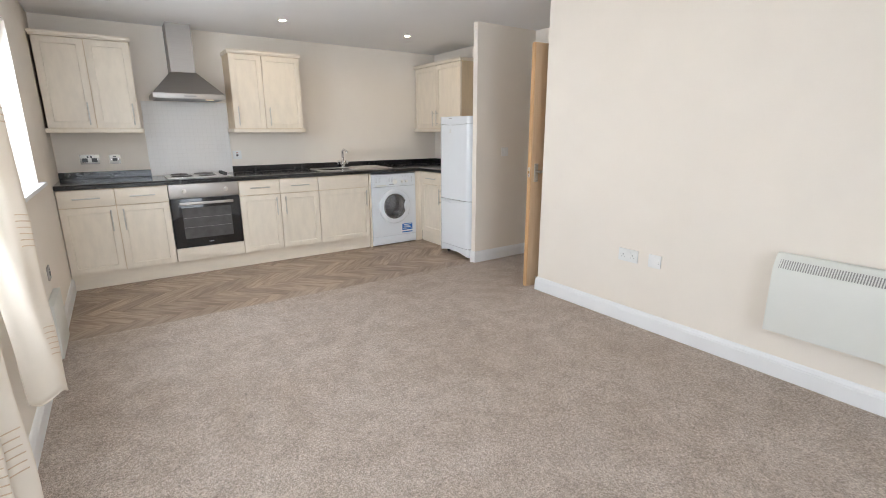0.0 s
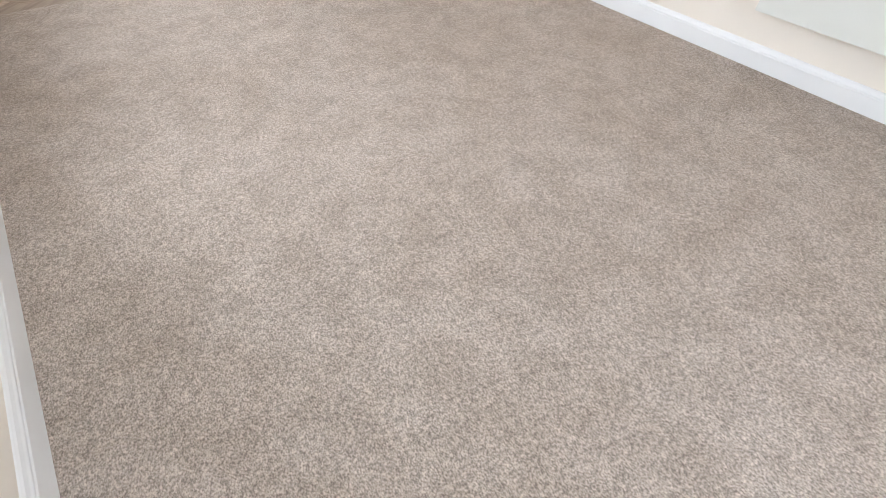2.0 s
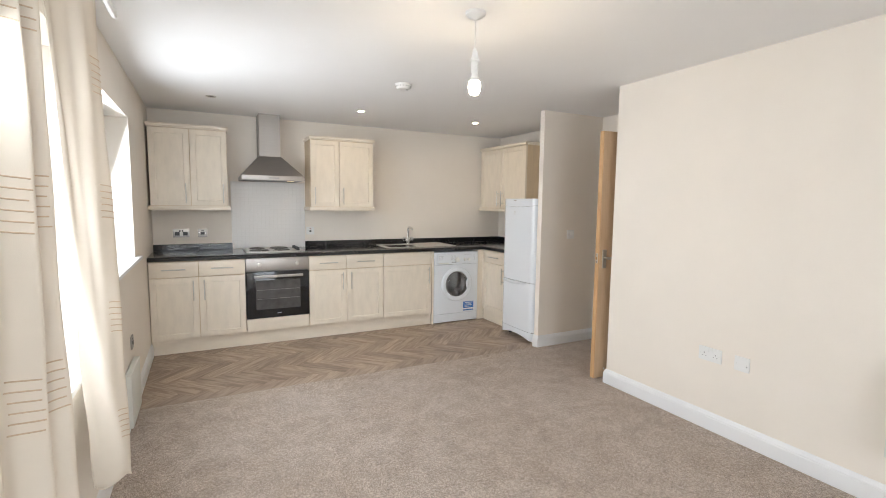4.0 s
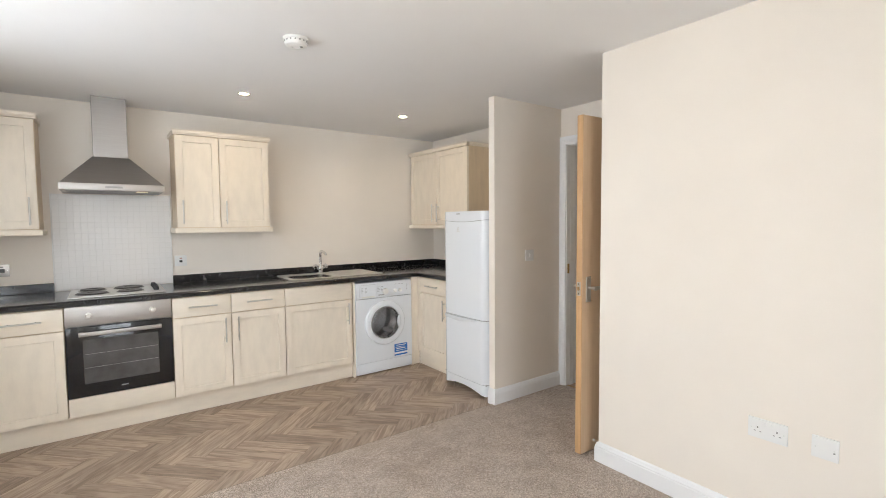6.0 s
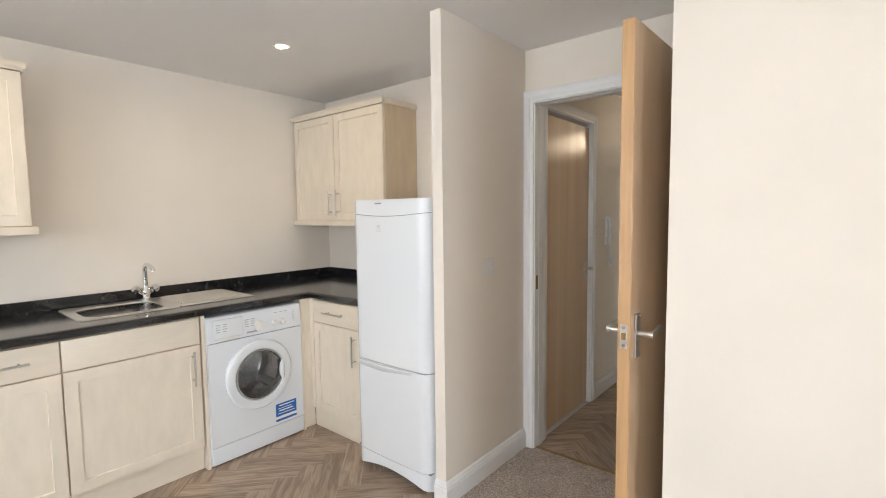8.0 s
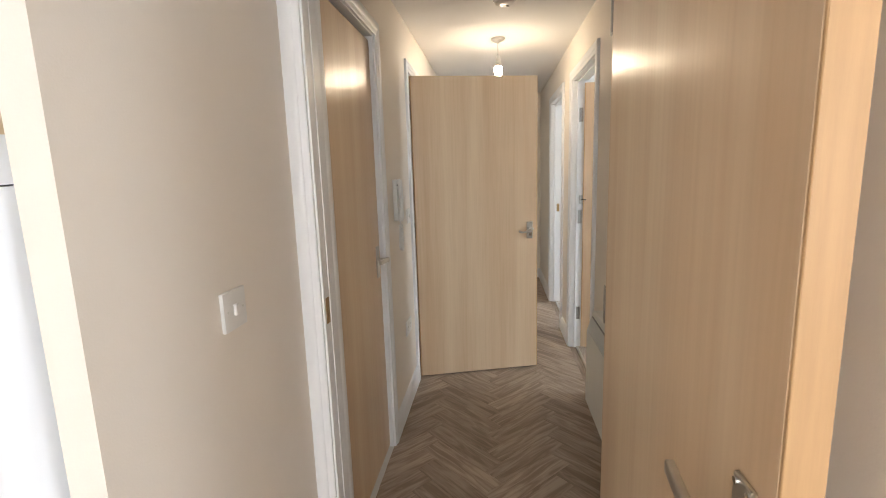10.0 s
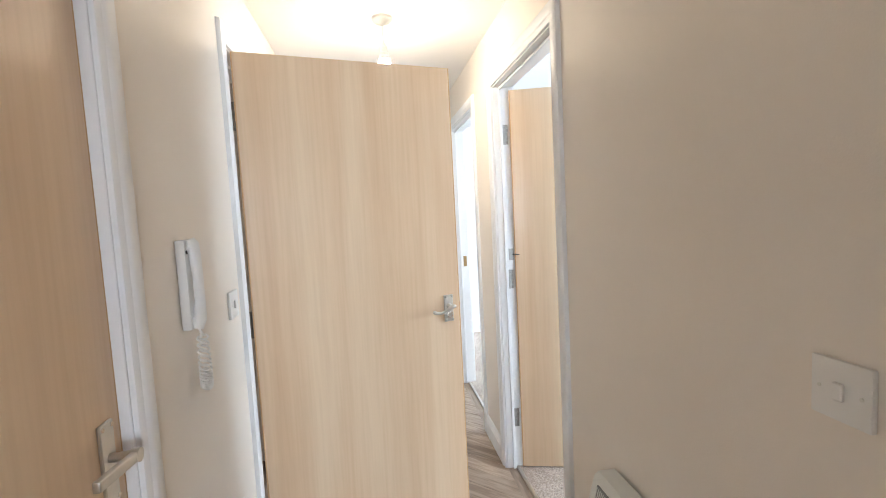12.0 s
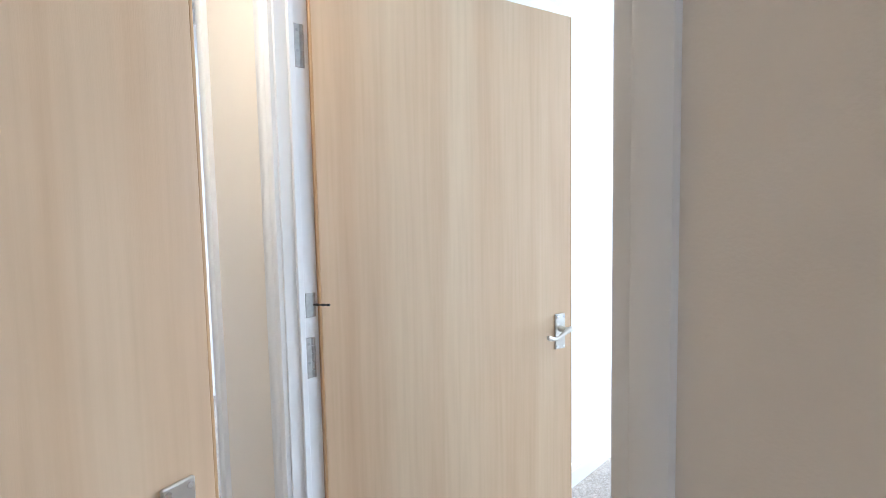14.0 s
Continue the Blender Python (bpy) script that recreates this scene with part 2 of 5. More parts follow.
def fabric_material(name, colour, through_light):
    m = bpy.data.materials.new(name)
    m.use_nodes = True
    t = m.node_tree
    b = t.nodes["Principled BSDF"]
    b.inputs["Roughness"].default_value = 0.9
    tc = t.nodes.new("ShaderNodeTexCoord")
    w = t.nodes.new("ShaderNodeTexNoise")
    w.inputs["Scale"].default_value, w.inputs["Detail"].default_value = 9, 5
    t.links.new(tc.outputs["Object"], w.inputs["Vector"])
    r = t.nodes.new("ShaderNodeValToRGB")
    r.color_ramp.elements[0].color = (*[c * 0.9 for c in colour], 1)
    r.color_ramp.elements[1].color = (*colour, 1)
    t.links.new(w.outputs["Fac"], r.inputs["Fac"])
    t.links.new(r.outputs[0], b.inputs["Base Color"])
    weave = t.nodes.new("ShaderNodeTexNoise")
    weave.inputs["Scale"].default_value = 600
    t.links.new(tc.outputs["Object"], weave.inputs["Vector"])
    bp = t.nodes.new("ShaderNodeBump")
    bp.inputs["Strength"].default_value, bp.inputs["Distance"].default_value = 0.2, 0.001
    t.links.new(weave.outputs["Fac"], bp.inputs["Height"])
    t.links.new(bp.outputs[0], b.inputs["Normal"])
    tr = t.nodes.new("ShaderNodeBsdfTranslucent")
    t.links.new(r.outputs[0], tr.inputs["Color"])
    mx = t.nodes.new("ShaderNodeMixShader")
    mx.inputs[0].default_value = through_light
    t.links.new(b.outputs[0], mx.inputs[1])
    t.links.new(tr.outputs[0], mx.inputs[2])
    t.links.new(mx.outputs[0], t.nodes["Material Output"].inputs["Surface"])
    return m


CURTAIN = fabric_material("cream_faux_silk", (0.83, 0.755, 0.65), 0.07)
STITCH = material("gold_brown_embroidery", (0.62, 0.47, 0.33), 0.7)
BULB = emitter("lit_bulb", (1.0, 0.80, 0.55), 220)
SOFTBULB = emitter("dim_lit_bulb", (1.0, 0.79, 0.52), 240)
SPOT = emitter("lit_spot_lens", (1.0, 0.76, 0.48), 430)
SPOT_OFF = material("unlit_spot_lens", (0.25, 0.24, 0.23), 0.2)
# weak glow that imitates a warm reflection on the hood, not a working lamp
HOODGLINT = emitter("glowing_hood_glint", (1.0, 0.80, 0.55), 0.5)


# ---- building helpers ----
def box(bm, x0, x1, y0, y1, z0, z1, bevel=0.0, seg=1):
    vs = [bm.verts.new((x, y, z)) for x in (x0, x1) for y in (y0, y1) for z in (z0, z1)]
    fs = [bm.faces.new([vs[i] for i in q]) for q in ((0, 1, 3, 2), (4, 6, 7, 5), (0, 4, 5, 1), (2, 3, 7, 6), (0, 2, 6, 4), (1, 5, 7, 3))]
    if bevel:
        edges = list({e for f in fs for e in f.edges})
        bmesh.ops.bevel(bm, geom=edges, offset=bevel, segments=seg, profile=0.6, affect="EDGES")
    return bm


def cube(x0, x1, y0, y1, z0, z1, bevel=0.0, seg=1):
    return box(bmesh.new(), x0, x1, y0, y1, z0, z1, bevel, seg)


def tube(bm, points, r, seg=10, closed_ends=True):
    """A round bar along a line of points; r may be one radius or one for each point."""
    pts = [Vector(p) for p in points]
    rs = r if isinstance(r, (list, tuple)) else [r] * len(pts)
    rings = []
    up = None
    for i, p in enumerate(pts):
        d = (pts[min(i + 1, len(pts) - 1)] - pts[max(i - 1, 0)]).normalized()
        if up is None:
            up = Vector((0, 0, 1)) if abs(d.z) < 0.9 else Vector((1, 0, 0))
        a = d.cross(up).normalized()
        up = a.cross(d).normalized()
        rings.append([bm.verts.new(p + rs[i] * (math.cos(k) * a + math.sin(k) * up)) for k in (2 * math.pi * n / seg for n in range(seg))])
    for a, b in zip(rings, rings[1:]):
        for n in range(seg):
            bm.faces.new((a[n], a[(n + 1) % seg], b[(n + 1) % seg], b[n]))
    if closed_ends:
        bm.faces.new(rings[0][::-1])
        bm.faces.new(rings[-1])
    return bm


def lathe(bm, profile, m=Matrix(), seg=28):
    """Turns (radius, height) pairs about local z."""
    rings = []
    for r, z in profile:
        if r < 1e-6:
            rings.append([bm.verts.new(m @ Vector((0, 0, z)))])
        else:
            rings.append([bm.verts.new(m @ Vector((r * math.cos(2 * math.pi * k / seg), r * math.sin(2 * math.pi * k / seg), z))) for k in range(seg)])
    for a, b in zip(rings, rings[1:]):
        for n in range(seg):
            q = [a[n % len(a)], a[(n + 1) % len(a)], b[(n + 1) % len(b)], b[n % len(b)]]
            q = list(dict.fromkeys(q))
            if len(q) > 2:
                bm.faces.new(q)
    return bm


def sweep(bm, profile, fa, fb):
    """A closed profile carried from one end to the other; fa and fb place a profile point at each end."""
    a = [bm.verts.new(fa(*p)) for p in profile]
    b = [bm.verts.new(fb(*p)) for p in profile]
    n = len(profile)
    for i in range(n):
        bm.faces.new((a[i], a[(i + 1) % n], b[(i + 1) % n], b[i]))
    bm.faces.new(a[::-1])
    bm.faces.new(b)
    return bm


def finish(ob, bm, mat, smooth=None):
    bmesh.ops.recalc_face_normals(bm, faces=bm.faces)
    if smooth:
        for f in bm.faces:
            f.smooth = True
        for e in bm.edges:
            if len(e.link_faces) == 2 and e.calc_face_angle(0) > radians(smooth):
                e.smooth = False
    bm.to_mesh(ob.data)
    bm.free()
    ob.data.materials.append(mat)
    return ob


def part(name, bm, mat, parent, label="", smooth=35, at=None):
    ob = new(name, bpy.data.meshes.new(name))
    ob.parent = parent
    if at is not None:
        ob.matrix_basis = at
    finish(ob, bm, mat, smooth)
    return tagged(ob, label) if label else ob


def thing(name, m, label, category, group="", kind=""):
    ob = new(name)
    ob.empty_display_size = 0.1
    ob.matrix_basis = m
    return tagged(ob, label, category, group, kind)


def setting(name, bm, mat, label, category, smooth=None):
    ob = new(name, bpy.data.meshes.new(name))
    finish(ob, bm, mat, smooth)
    return tagged(ob, label, category, "", "structure")


# ---- the plan ----
XL, XR = -0.52, 2.762          # living room, window wall and long wall
YB, YK, H = -2.3, 5.59, 2.31   # wall behind, kitchen wall, ceiling
YC = 2.752                     # outer corner where the long wall turns to the hall door
XD, TH = 3.605, 0.1            # wall of the hall door, partition thickness
HL, HR, HE = 3.695, 2.585, 8.34  # hall walls and its end
LIN = 0.03                     # door lining


def wall_along_y(bm, x0, x1, y0, y1, openings=(), z1=H):
    """A wall between y0 and y1 with openings (ya, yb, za, zb) through it."""
    at = y0
    for ya, yb, za, zb in sorted(openings):
        box(bm, x0, x1, at, ya, 0, z1)
        if za > 0:
            box(bm, x0, x1, ya, yb, 0, za)
        box(bm, x0, x1, ya, yb, zb, z1)
        at = yb
    box(bm, x0, x1, at, y1, 0, z1)
    return bm


def wall_along_x(bm, y0, y1, x0, x1, openings=(), z1=H):
    at = x0
    for xa, xb, za, zb in sorted(openings):
        box(bm, at, xa, y0, y1, 0, z1)
        if za > 0:
            box(bm, xa, xb, y0, y1, 0, za)
        box(bm, xa, xb, y0, y1, zb, z1)
        at = xb
    box(bm, at, x1, y0, y1, 0, z1)
    return bm


W1, W2 = (0.92, 2.60, 0.75, 2.03), (3.15, 4.2, 0.99, 2.0)
D1 = (2.806, 3.672)            # living room door, clear of lining
D2, D3, D4, D5 = (3.79, 4.474), (5.298, 6.11), (5.098, 5.898), (6.385, 7.19)
DH = 2.012                     # underside of the door heads
rough = lambda d: (d[0] - LIN, d[1] + LIN, 0, DH + LIN)  # noqa: E731

setting("wall_left", wall_along_y(bmesh.new(), XL - 0.3, XL, YB - 0.1, YK + 0.1, (W1, W2)), PAINT, "cream painted wall with two window openings", "wall")
setting("wall_kitchen", cube(XL, XD + TH, YK, YK + 0.1, 0, H), PAINT, "cream painted wall behind the kitchen units", "wall")
setting("wall_behind", wall_along_x(bmesh.new(), YB - 0.3, YB, XL, XR, ((-0.45, 1.35, 0.4, 2.15),)), PAINT, "cream painted end wall with a window", "wall")
setting("wall_right", cube(XR, XR + TH, YB - 0.1, YC, 0, H), PAINT, "long cream painted wall ending in a corner", "wall")
setting("wall_return", cube(XR + TH, XD, YC - TH, YC, 0, H), PAINT, "short cream painted wall beside the open door", "wall")
bm = wall_along_y(bmesh.new(), XD, XD + TH, HR - TH, YK, (rough(D1),))
setting("wall_hall_door", bm, PAINT, "cream painted wall with the hall doorway", "wall")
setting("wall_nib", cube(2.858, XD, 3.735, 3.797, 0, H), PAINT, "narrow cream painted partition beside the fridge", "wall")
setting("wall_hall_left", wall_along_x(bmesh.new(), HL, HL + TH, XD + TH, HE, (rough(D2), rough(D3))), PAINT, "cream painted hall wall with two doorways", "wall")
setting("wall_hall_right", wall_along_x(bmesh.new(), HR - TH, HR, XD + TH, HE, (rough(D4), rough(D5))), PAINT, "cream painted hall wall with bedroom doorways", "wall")
setting("wall_hall_end", cube(HE, HE + TH, HR - TH, HL + TH, 0, H), PAINT, "cream painted wall closing the hall", "wall")
setting("wall_bedroom_side", cube(6.05, 6.15, -1.2, HR - TH, 0, H), PALE, "pale painted bedroom partition wall", "wall")
setting("wall_bedroom_near", cube(XD - 0.2, XD - 0.1, -1.2, HR - TH, 0, H), PALE, "pale painted bedroom wall", "wall")
win_far = ((4.2, 5.6, 0.9, 2.1), (6.7, 8.1, 0.9, 2.1))
setting("wall_bedroom_outer", wall_along_x(bmesh.new(), -1.5, -1.2, XD - 0.2, 8.8, win_far), PALE, "pale painted outer wall of the bedrooms", "wall")
setting("wall_second_room_side", cube(8.7, 8.8, -1.2, HR - TH, 0, H), PALE, "pale painted wall of the second room", "wall")
bm = bmesh.new()
box(bm, D3[0] - 0.3, D3[0] - 0.2, HL + TH, 5.5, 0, H)
box(bm, D3[1] + 0.2, D3[1] + 0.3, HL + TH, 5.5, 0, H)
box(bm, D3[0] - 0.2, D3[1] + 0.2, 5.4, 5.5, 0, H)
setting("wall_store", bm, PAINT, "cream painted walls of a side room", "wall")
setting("ceiling", cube(XL - 0.3, 8.8, -2.4, YK + 0.1, H, H + 0.12), CEIL, "plain white painted ceiling", "ceiling")
setting("ground", cube(-40, 45, -40, 45, -0.3, -0.1), material("grey_ground", (0.16, 0.16, 0.15), 0.9, vary=0.3, scale=1.0), "grey paved ground outside the building", "ground")
setting("floor", cube(XL - 0.3, 8.8, -2.4, YK + 0.1, -0.1, -0.004), GROUT, "bare floor base under the coverings", "floor")

YV = 3.752   # edge between carpet and vinyl


def sheet(outline, z0, z1):
    """A flat sheet over an outline."""
    bm = bmesh.new()
    lo = [bm.verts.new((x, y, z0)) for x, y in outline]
    hi = [bm.verts.new((x, y, z1)) for x, y in outline]
    bm.faces.new(lo[::-1])
    bm.faces.new(hi)
    for k in range(len(lo)):
        bm.faces.new((lo[k], lo[(k + 1) % len(lo)], hi[(k + 1) % len(lo)], hi[k]))
    return bm


bm = sheet(((XL, YB), (XR, YB), (XR, YC), (XD + 0.02, YC), (XD + 0.02, 3.735), (2.858, 3.735), (2.858, YV), (XL, YV)), -0.004, 0.006)
setting("floor_carpet", bm, CARPET, "taupe short pile fitted carpet", "carpet")
bm = bmesh.new()
box(bm, XD - 0.1, 6.05, -1.2, HR - 0.06, -0.004, 0.006)
setting("floor_carpet_bedroom", bm, CARPET, "taupe fitted carpet in the bedroom", "carpet")
setting("floor_carpet_second_room", cube(6.15, 8.7, -1.2, HR - 0.06, -0.004, 0.006), CARPET, "taupe fitted carpet in the second room", "carpet")

# skirting
SKIRT = ((0, 0), (0.017, 0), (0.017, 0.086), (0.0145, 0.09), (0.0145, 0.097), (0.011, 0.103), (0.0075, 0.113), (0.003, 0.118), (0, 0.12))
skirt_count = 0


def skirting(a, b, n, ma=0, mb=0):
    """White moulded skirting from a to b; n points into the room; ma, mb mitre its ends."""
    global skirt_count
    a, b, n = Vector((*a, 0)), Vector((*b, 0)), Vector((*n, 0))
    d = (b - a).normalized()
    up = Vector((0, 0, 1))
    bm = sweep(bmesh.new(), SKIRT, lambda w, z: a + n * w + d * (ma * w) + up * z, lambda w, z: b + n * w + d * (mb * w) + up * z)
    skirt_count += 1
    return setting("baseboard_%d" % skirt_count, bm, TRIM, "white gloss moulded skirting board", "skirting board")


skirting((XL, YB), (XL, 4.99), (1, 0), 0, 0)
skirting((XR, YB), (XR, YC), (-1, 0), 0, 1)
skirting((XR, YC), (XD, YC), (0, 1), -1, 0)
skirting((2.858, 3.797), (2.858, 3.735), (-1, 0), 0, 1)
skirting((2.858, 3.735), (XD, 3.735), (0, -1), -1, 0)
skirting((XL, YB), (XR, YB), (0, 1), 1, -1)
skirting((D2[1] + 0.072, HL), (D3[0] - 0.072, HL), (0, -1))
skirting((D3[1] + 0.072, HL), (HE, HL), (0, -1), 0, -1)
skirting((XD + TH, HR), (D4[0] - 0.083, HR), (0, 1))
skirting((D4[1] + 0.072, HR), (D5[0] - 0.072, HR), (0, 1))
skirting((D5[1] + 0.072, HR), (HE, HR), (0, 1), 0, -1)
skirting((HE, HL), (HE, HR), (-1, 0), 1, -1)
skirting((6.05, -1.2), (6.05, HR - TH - 0.08), (-1, 0))
skirting((XD - 0.1, -1.2), (6.05, -1.2), (0, 1), 1, -1)
skirting((8.7, -1.2), (8.7, HR - TH), (-1, 0))
skirting((6.15, -1.2), (6.15, HR - TH), (1, 0))
skirting((6.15, -1.2), (8.7, -1.2), (0, 1), 1, -1)

# door frames: lining, stop, and moulded architrave both sides
ARCH = ((0.006, 0), (0.006, 0.010), (0.010, 0.0125), (0.026, 0.0125), (0.030, 0.016), (0.036, 0.018), (0.062, 0.018), (0.068, 0.0145), (0.070, 0))


def door_frame(name, m, w, stop_at, label, proud=0.012):
    """m: origin on the floor at one clear jamb, local x along the opening, y through the wall (0 to TH)."""
    f = thing(name, m, label, "door frame", kind="structure")
    part("jamb", cube(-LIN, 0, 0, TH, 0, DH, 0.0015), TRIM, f)
    part("jamb", cube(w, w + LIN, 0, TH, 0, DH, 0.0015), TRIM, f)
    part("head", cube(-LIN, w + LIN, 0, TH, DH, DH + LIN, 0.0015), TRIM, f)
    s0, s1 = stop_at
    part("door_stop", cube(0, proud, s0, s1, 0, DH - proud, 0.001), TRIM, f)
    part("door_stop", cube(w - proud, w, s0, s1, 0, DH - proud, 0.001), TRIM, f)
    part("door_stop", cube(0, w, s0, s1, DH - proud, DH, 0.001), TRIM, f)
    for face, way in ((0, -1), (TH, 1)):
        V = lambda x, d, z, face=face, way=way: Vector((x, face + way * d, z))  # noqa: E731
        part("architrave", sweep(bmesh.new(), ARCH, lambda q, d: V(-q, d, 0), lambda q, d: V(-q, d, DH + q)), TRIM, f)
        part("architrave", sweep(bmesh.new(), ARCH, lambda q, d: V(w + q, d, 0), lambda q, d: V(w + q, d, DH + q)), TRIM, f)
        part("architrave", sweep(bmesh.new(), ARCH, lambda q, d: V(-q, d, DH + q), lambda q, d: V(w + q, d, DH + q)), TRIM, f)
    return f


f1 = door_frame("door_frame_1", pose(XD, D1[1], 0, 0, 0, -90), D1[1] - D1[0], (0.045, TH - 0.003), "white gloss frame of the open living room door", 0.003)
f2 = door_frame("door_frame_2", pose(D2[0], HL, 0), D2[1] - D2[0], (0.062, 0.076), "white gloss frame round the closed cupboard door")
f3 = door_frame("door_frame_3", pose(D3[0], HL, 0), D3[1] - D3[0], (0.045, 0.06), "white gloss frame of the door opened across the hall")
f4 = door_frame("door_frame_4", pose(D4[1], HR, 0, 0, 0, 180), D4[1] - D4[0], (0.03, 0.044), "white gloss frame of the bedroom door")
f5 = door_frame("door_frame_5", pose(D5[1], HR, 0, 0, 0, 180), D5[1] - D5[0], (0.03, 0.044), "white gloss frame of the second bedroom doorway")
# brass keeps let into the jambs
part("strike_plate", cube(-0.0005, 0.002, 0.012, 0.036, 0.955, 1.035, 0.0005), BRASS, f1, "small worn brass strike plate")
part("strike_plate", cube(-0.0005, 0.002, 0.056, 0.082, 0.955, 1.035, 0.0005), BRASS, f5, "small worn brass strike plate")


def lever_furniture(parent, x, yface, way, z, towards, scroll=False, turn=False):
    """A lever handle on a backplate; way: the side the face looks to (-1 or 1 along local y); towards: the lever's side along x."""
    mt = NICKEL
    low, high = (0.0675, 0.0475) if scroll else (0.085, 0.065)
    h = part("door_handle", cube(x - 0.021, x + 0.021, min(yface, yface + way * 0.007), max(yface, yface + way * 0.007), z - low, z + high, 0.002), mt, parent, "satin metal lever handle on a long backplate")
    bm = bmesh.new()
    y1 = yface + way * 0.05
    if scroll:
        y1 = yface + way * 0.044
        tube(bm, [(x, yface + way * 0.006, z), (x, yface + way * 0.03, z), (x, y1, z)], [0.0115, 0.0085, 0.0095], 14)
        pts = [(x - towards * 0.016, y1, z + 0.002), (x - towards * 0.009, y1, z + 0.004), (x + towards * 0.004, y1, z + 0.002), (x + towards * 0.022, y1, z - 0.008), (x + towards * 0.04, y1, z - 0.017), (x + towards * 0.056, y1, z - 0.020), (x + towards * 0.072, y1, z - 0.018), (x + towards * 0.082, y1, z - 0.012), (x + towards * 0.086, y1, z - 0.009)]
        tube(bm, pts, [0.005, 0.009, 0.0085, 0.0068, 0.006, 0.006, 0.0068, 0.008, 0.005], 12)
    else:
        tube(bm, [(x, yface + way * 0.006, z), (x, yface + way * 0.03, z), (x, y1 - way * 0.004, z)], [0.0085, 0.009, 0.0105], 16)
        tube(bm, [(x, y1 - way * 0.008, z), (x, y1 + way * 0.007, z)], 0.0125, 18)
        bar = cube(min(0, towards * 0.112), max(0, towards * 0.112), -0.0065, 0.0065, -0.0095, 0.0095, 0.0035, 3)
        for v in bar.verts:
            d = abs(v.co.x)
            v.co = Vector((x + v.co.x, y1 + v.co.y - way * 0.006 * d / 0.112, z + v.co.z + 0.02 * d + 0.25 * d * d))
        me = bpy.data.meshes.new("bar")
        bar.to_mesh(me)
        bar.free()
        bm.from_mesh(me)
        bpy.data.meshes.remove(me)
    part("lever", bm, mt, h)
    if turn:
        bm = bmesh.new()
        tube(bm, [(x, yface + way * 0.006, z - 0.036), (x, yface + way * 0.016, z - 0.036), (x, yface + way * 0.02, z - 0.036)], [0.0145, 0.0135, 0.010], 16)
        part("thumb_turn", bm, CHROME, h)
    bm = bmesh.new()
    for sx in (-0.014, 0.014):
        for sz in (0.009 - low, high - 0.009):
            tube(bm, [(x + sx, yface + way * 0.0065, z + sz), (x + sx, yface + way * 0.0085, z + sz)], 0.0043, 10)
    tagged(part("screw", bm, CHROME, h), kind="stuff")
    return h


def butt_hinge(parent, m):
    """An opened steel butt hinge; local z up, the knuckle at the origin, one leaf to -x, one to +y."""
    h = part("hinge", cube(-0.032, -0.004, -0.0015, 0.0015, -0.05, 0.05, 0.0005), HINGE, parent, "steel butt hinge", at=m)
    bm = bmesh.new()
    for k in range(5):
        tube(bm, [(0, 0, -0.05 + k * 0.02 + 0.0008), (0, 0, -0.03 + k * 0.02 - 0.0008)], 0.0058, 10)
    part("knuckle", bm, HINGE, h)
    bm = bmesh.new()
    for k, sx in ((-0.035, -0.022), (-0.012, -0.012), (0.012, -0.022), (0.035, -0.012)):
        tube(bm, [(sx, -0.0012, k), (sx, -0.0022, k)], 0.0036, 8)
    tagged(part("screw", bm, GREY, h), kind="stuff")
    return h


def flush_door(name, m, w, label, faces, scroll=False, turn=False, edge_plate=True):
    """A flat veneered leaf: local x from hinge edge 0 to w, thickness y 0 to 0.04, z up."""
    d = thing(name, m, label, "door", kind="structure")
    z0, z1 = 0.012, 1.993
    part("door_leaf", cube(0.0012, w - 0.0012, 0, 0.04, z0, z1, 0.0008), VENEER, d)
    part("edge_lipping", cube(w - 0.0012, w + 0.004, 0.0005, 0.0395, z0, z1, 0.001), LIPPING, d, "orange-brown timber lipping on the door edge")
    part("edge_lipping", cube(-0.004, 0.0012, 0.0005, 0.0395, z0, z1, 0.001), LIPPING, d, "orange-brown timber lipping on the door edge")
    for yface, way in faces:
        lever_furniture(d, w - 0.052, yface, way, 1.0, -1, scroll, turn)
    if edge_plate:
        p = part("lock_plate", cube(w + 0.0035, w + 0.0055, 0.008, 0.032, 0.955, 1.035, 0.0004), NICKEL, d, "satin metal latch plate on the door edge")
        part("latch", cube(w + 0.0045, w + 0.011, 0.013, 0.027, 0.985, 1.007, 0.002), BRASS, p)
        bm = bmesh.new()
        for z in (0.966, 1.024):
            tube(bm, [(w + 0.005, 0.02, z), (w + 0.0065, 0.02, z)], 0.005, 10)
        tagged(part("screw", bm, CHROME, p), kind="stuff")
    return d


# living room door, folded back beside the short wall
door_1 = flush_door("door_1", pose(3.556, 2.864, 0, 0, 0, 178.2), 0.826, "flat maple veneer living room door standing open", ((0, -1), (0.04, 1)))
for z in (0.25, 1.03, 1.78):
    butt_hinge(door_1, pose(-0.006, 0.003, z, 0, 0, 0))
# cupboard door, shut
door_2 = flush_door("door_2", pose(D2[0] + 0.003, HL + 0.02, 0), D2[1] - D2[0] - 0.006, "flat maple veneer cupboard door, shut", ((0, -1),), edge_plate=False)
for z in (0.28, 1.02, 1.76):
    bm = tube(bmesh.new(), [(-0.001, -0.004, z - 0.05), (-0.001, -0.004, z + 0.05)], 0.006, 10)
    part("hinge", bm, HINGE, door_2, "steel hinge knuckle")
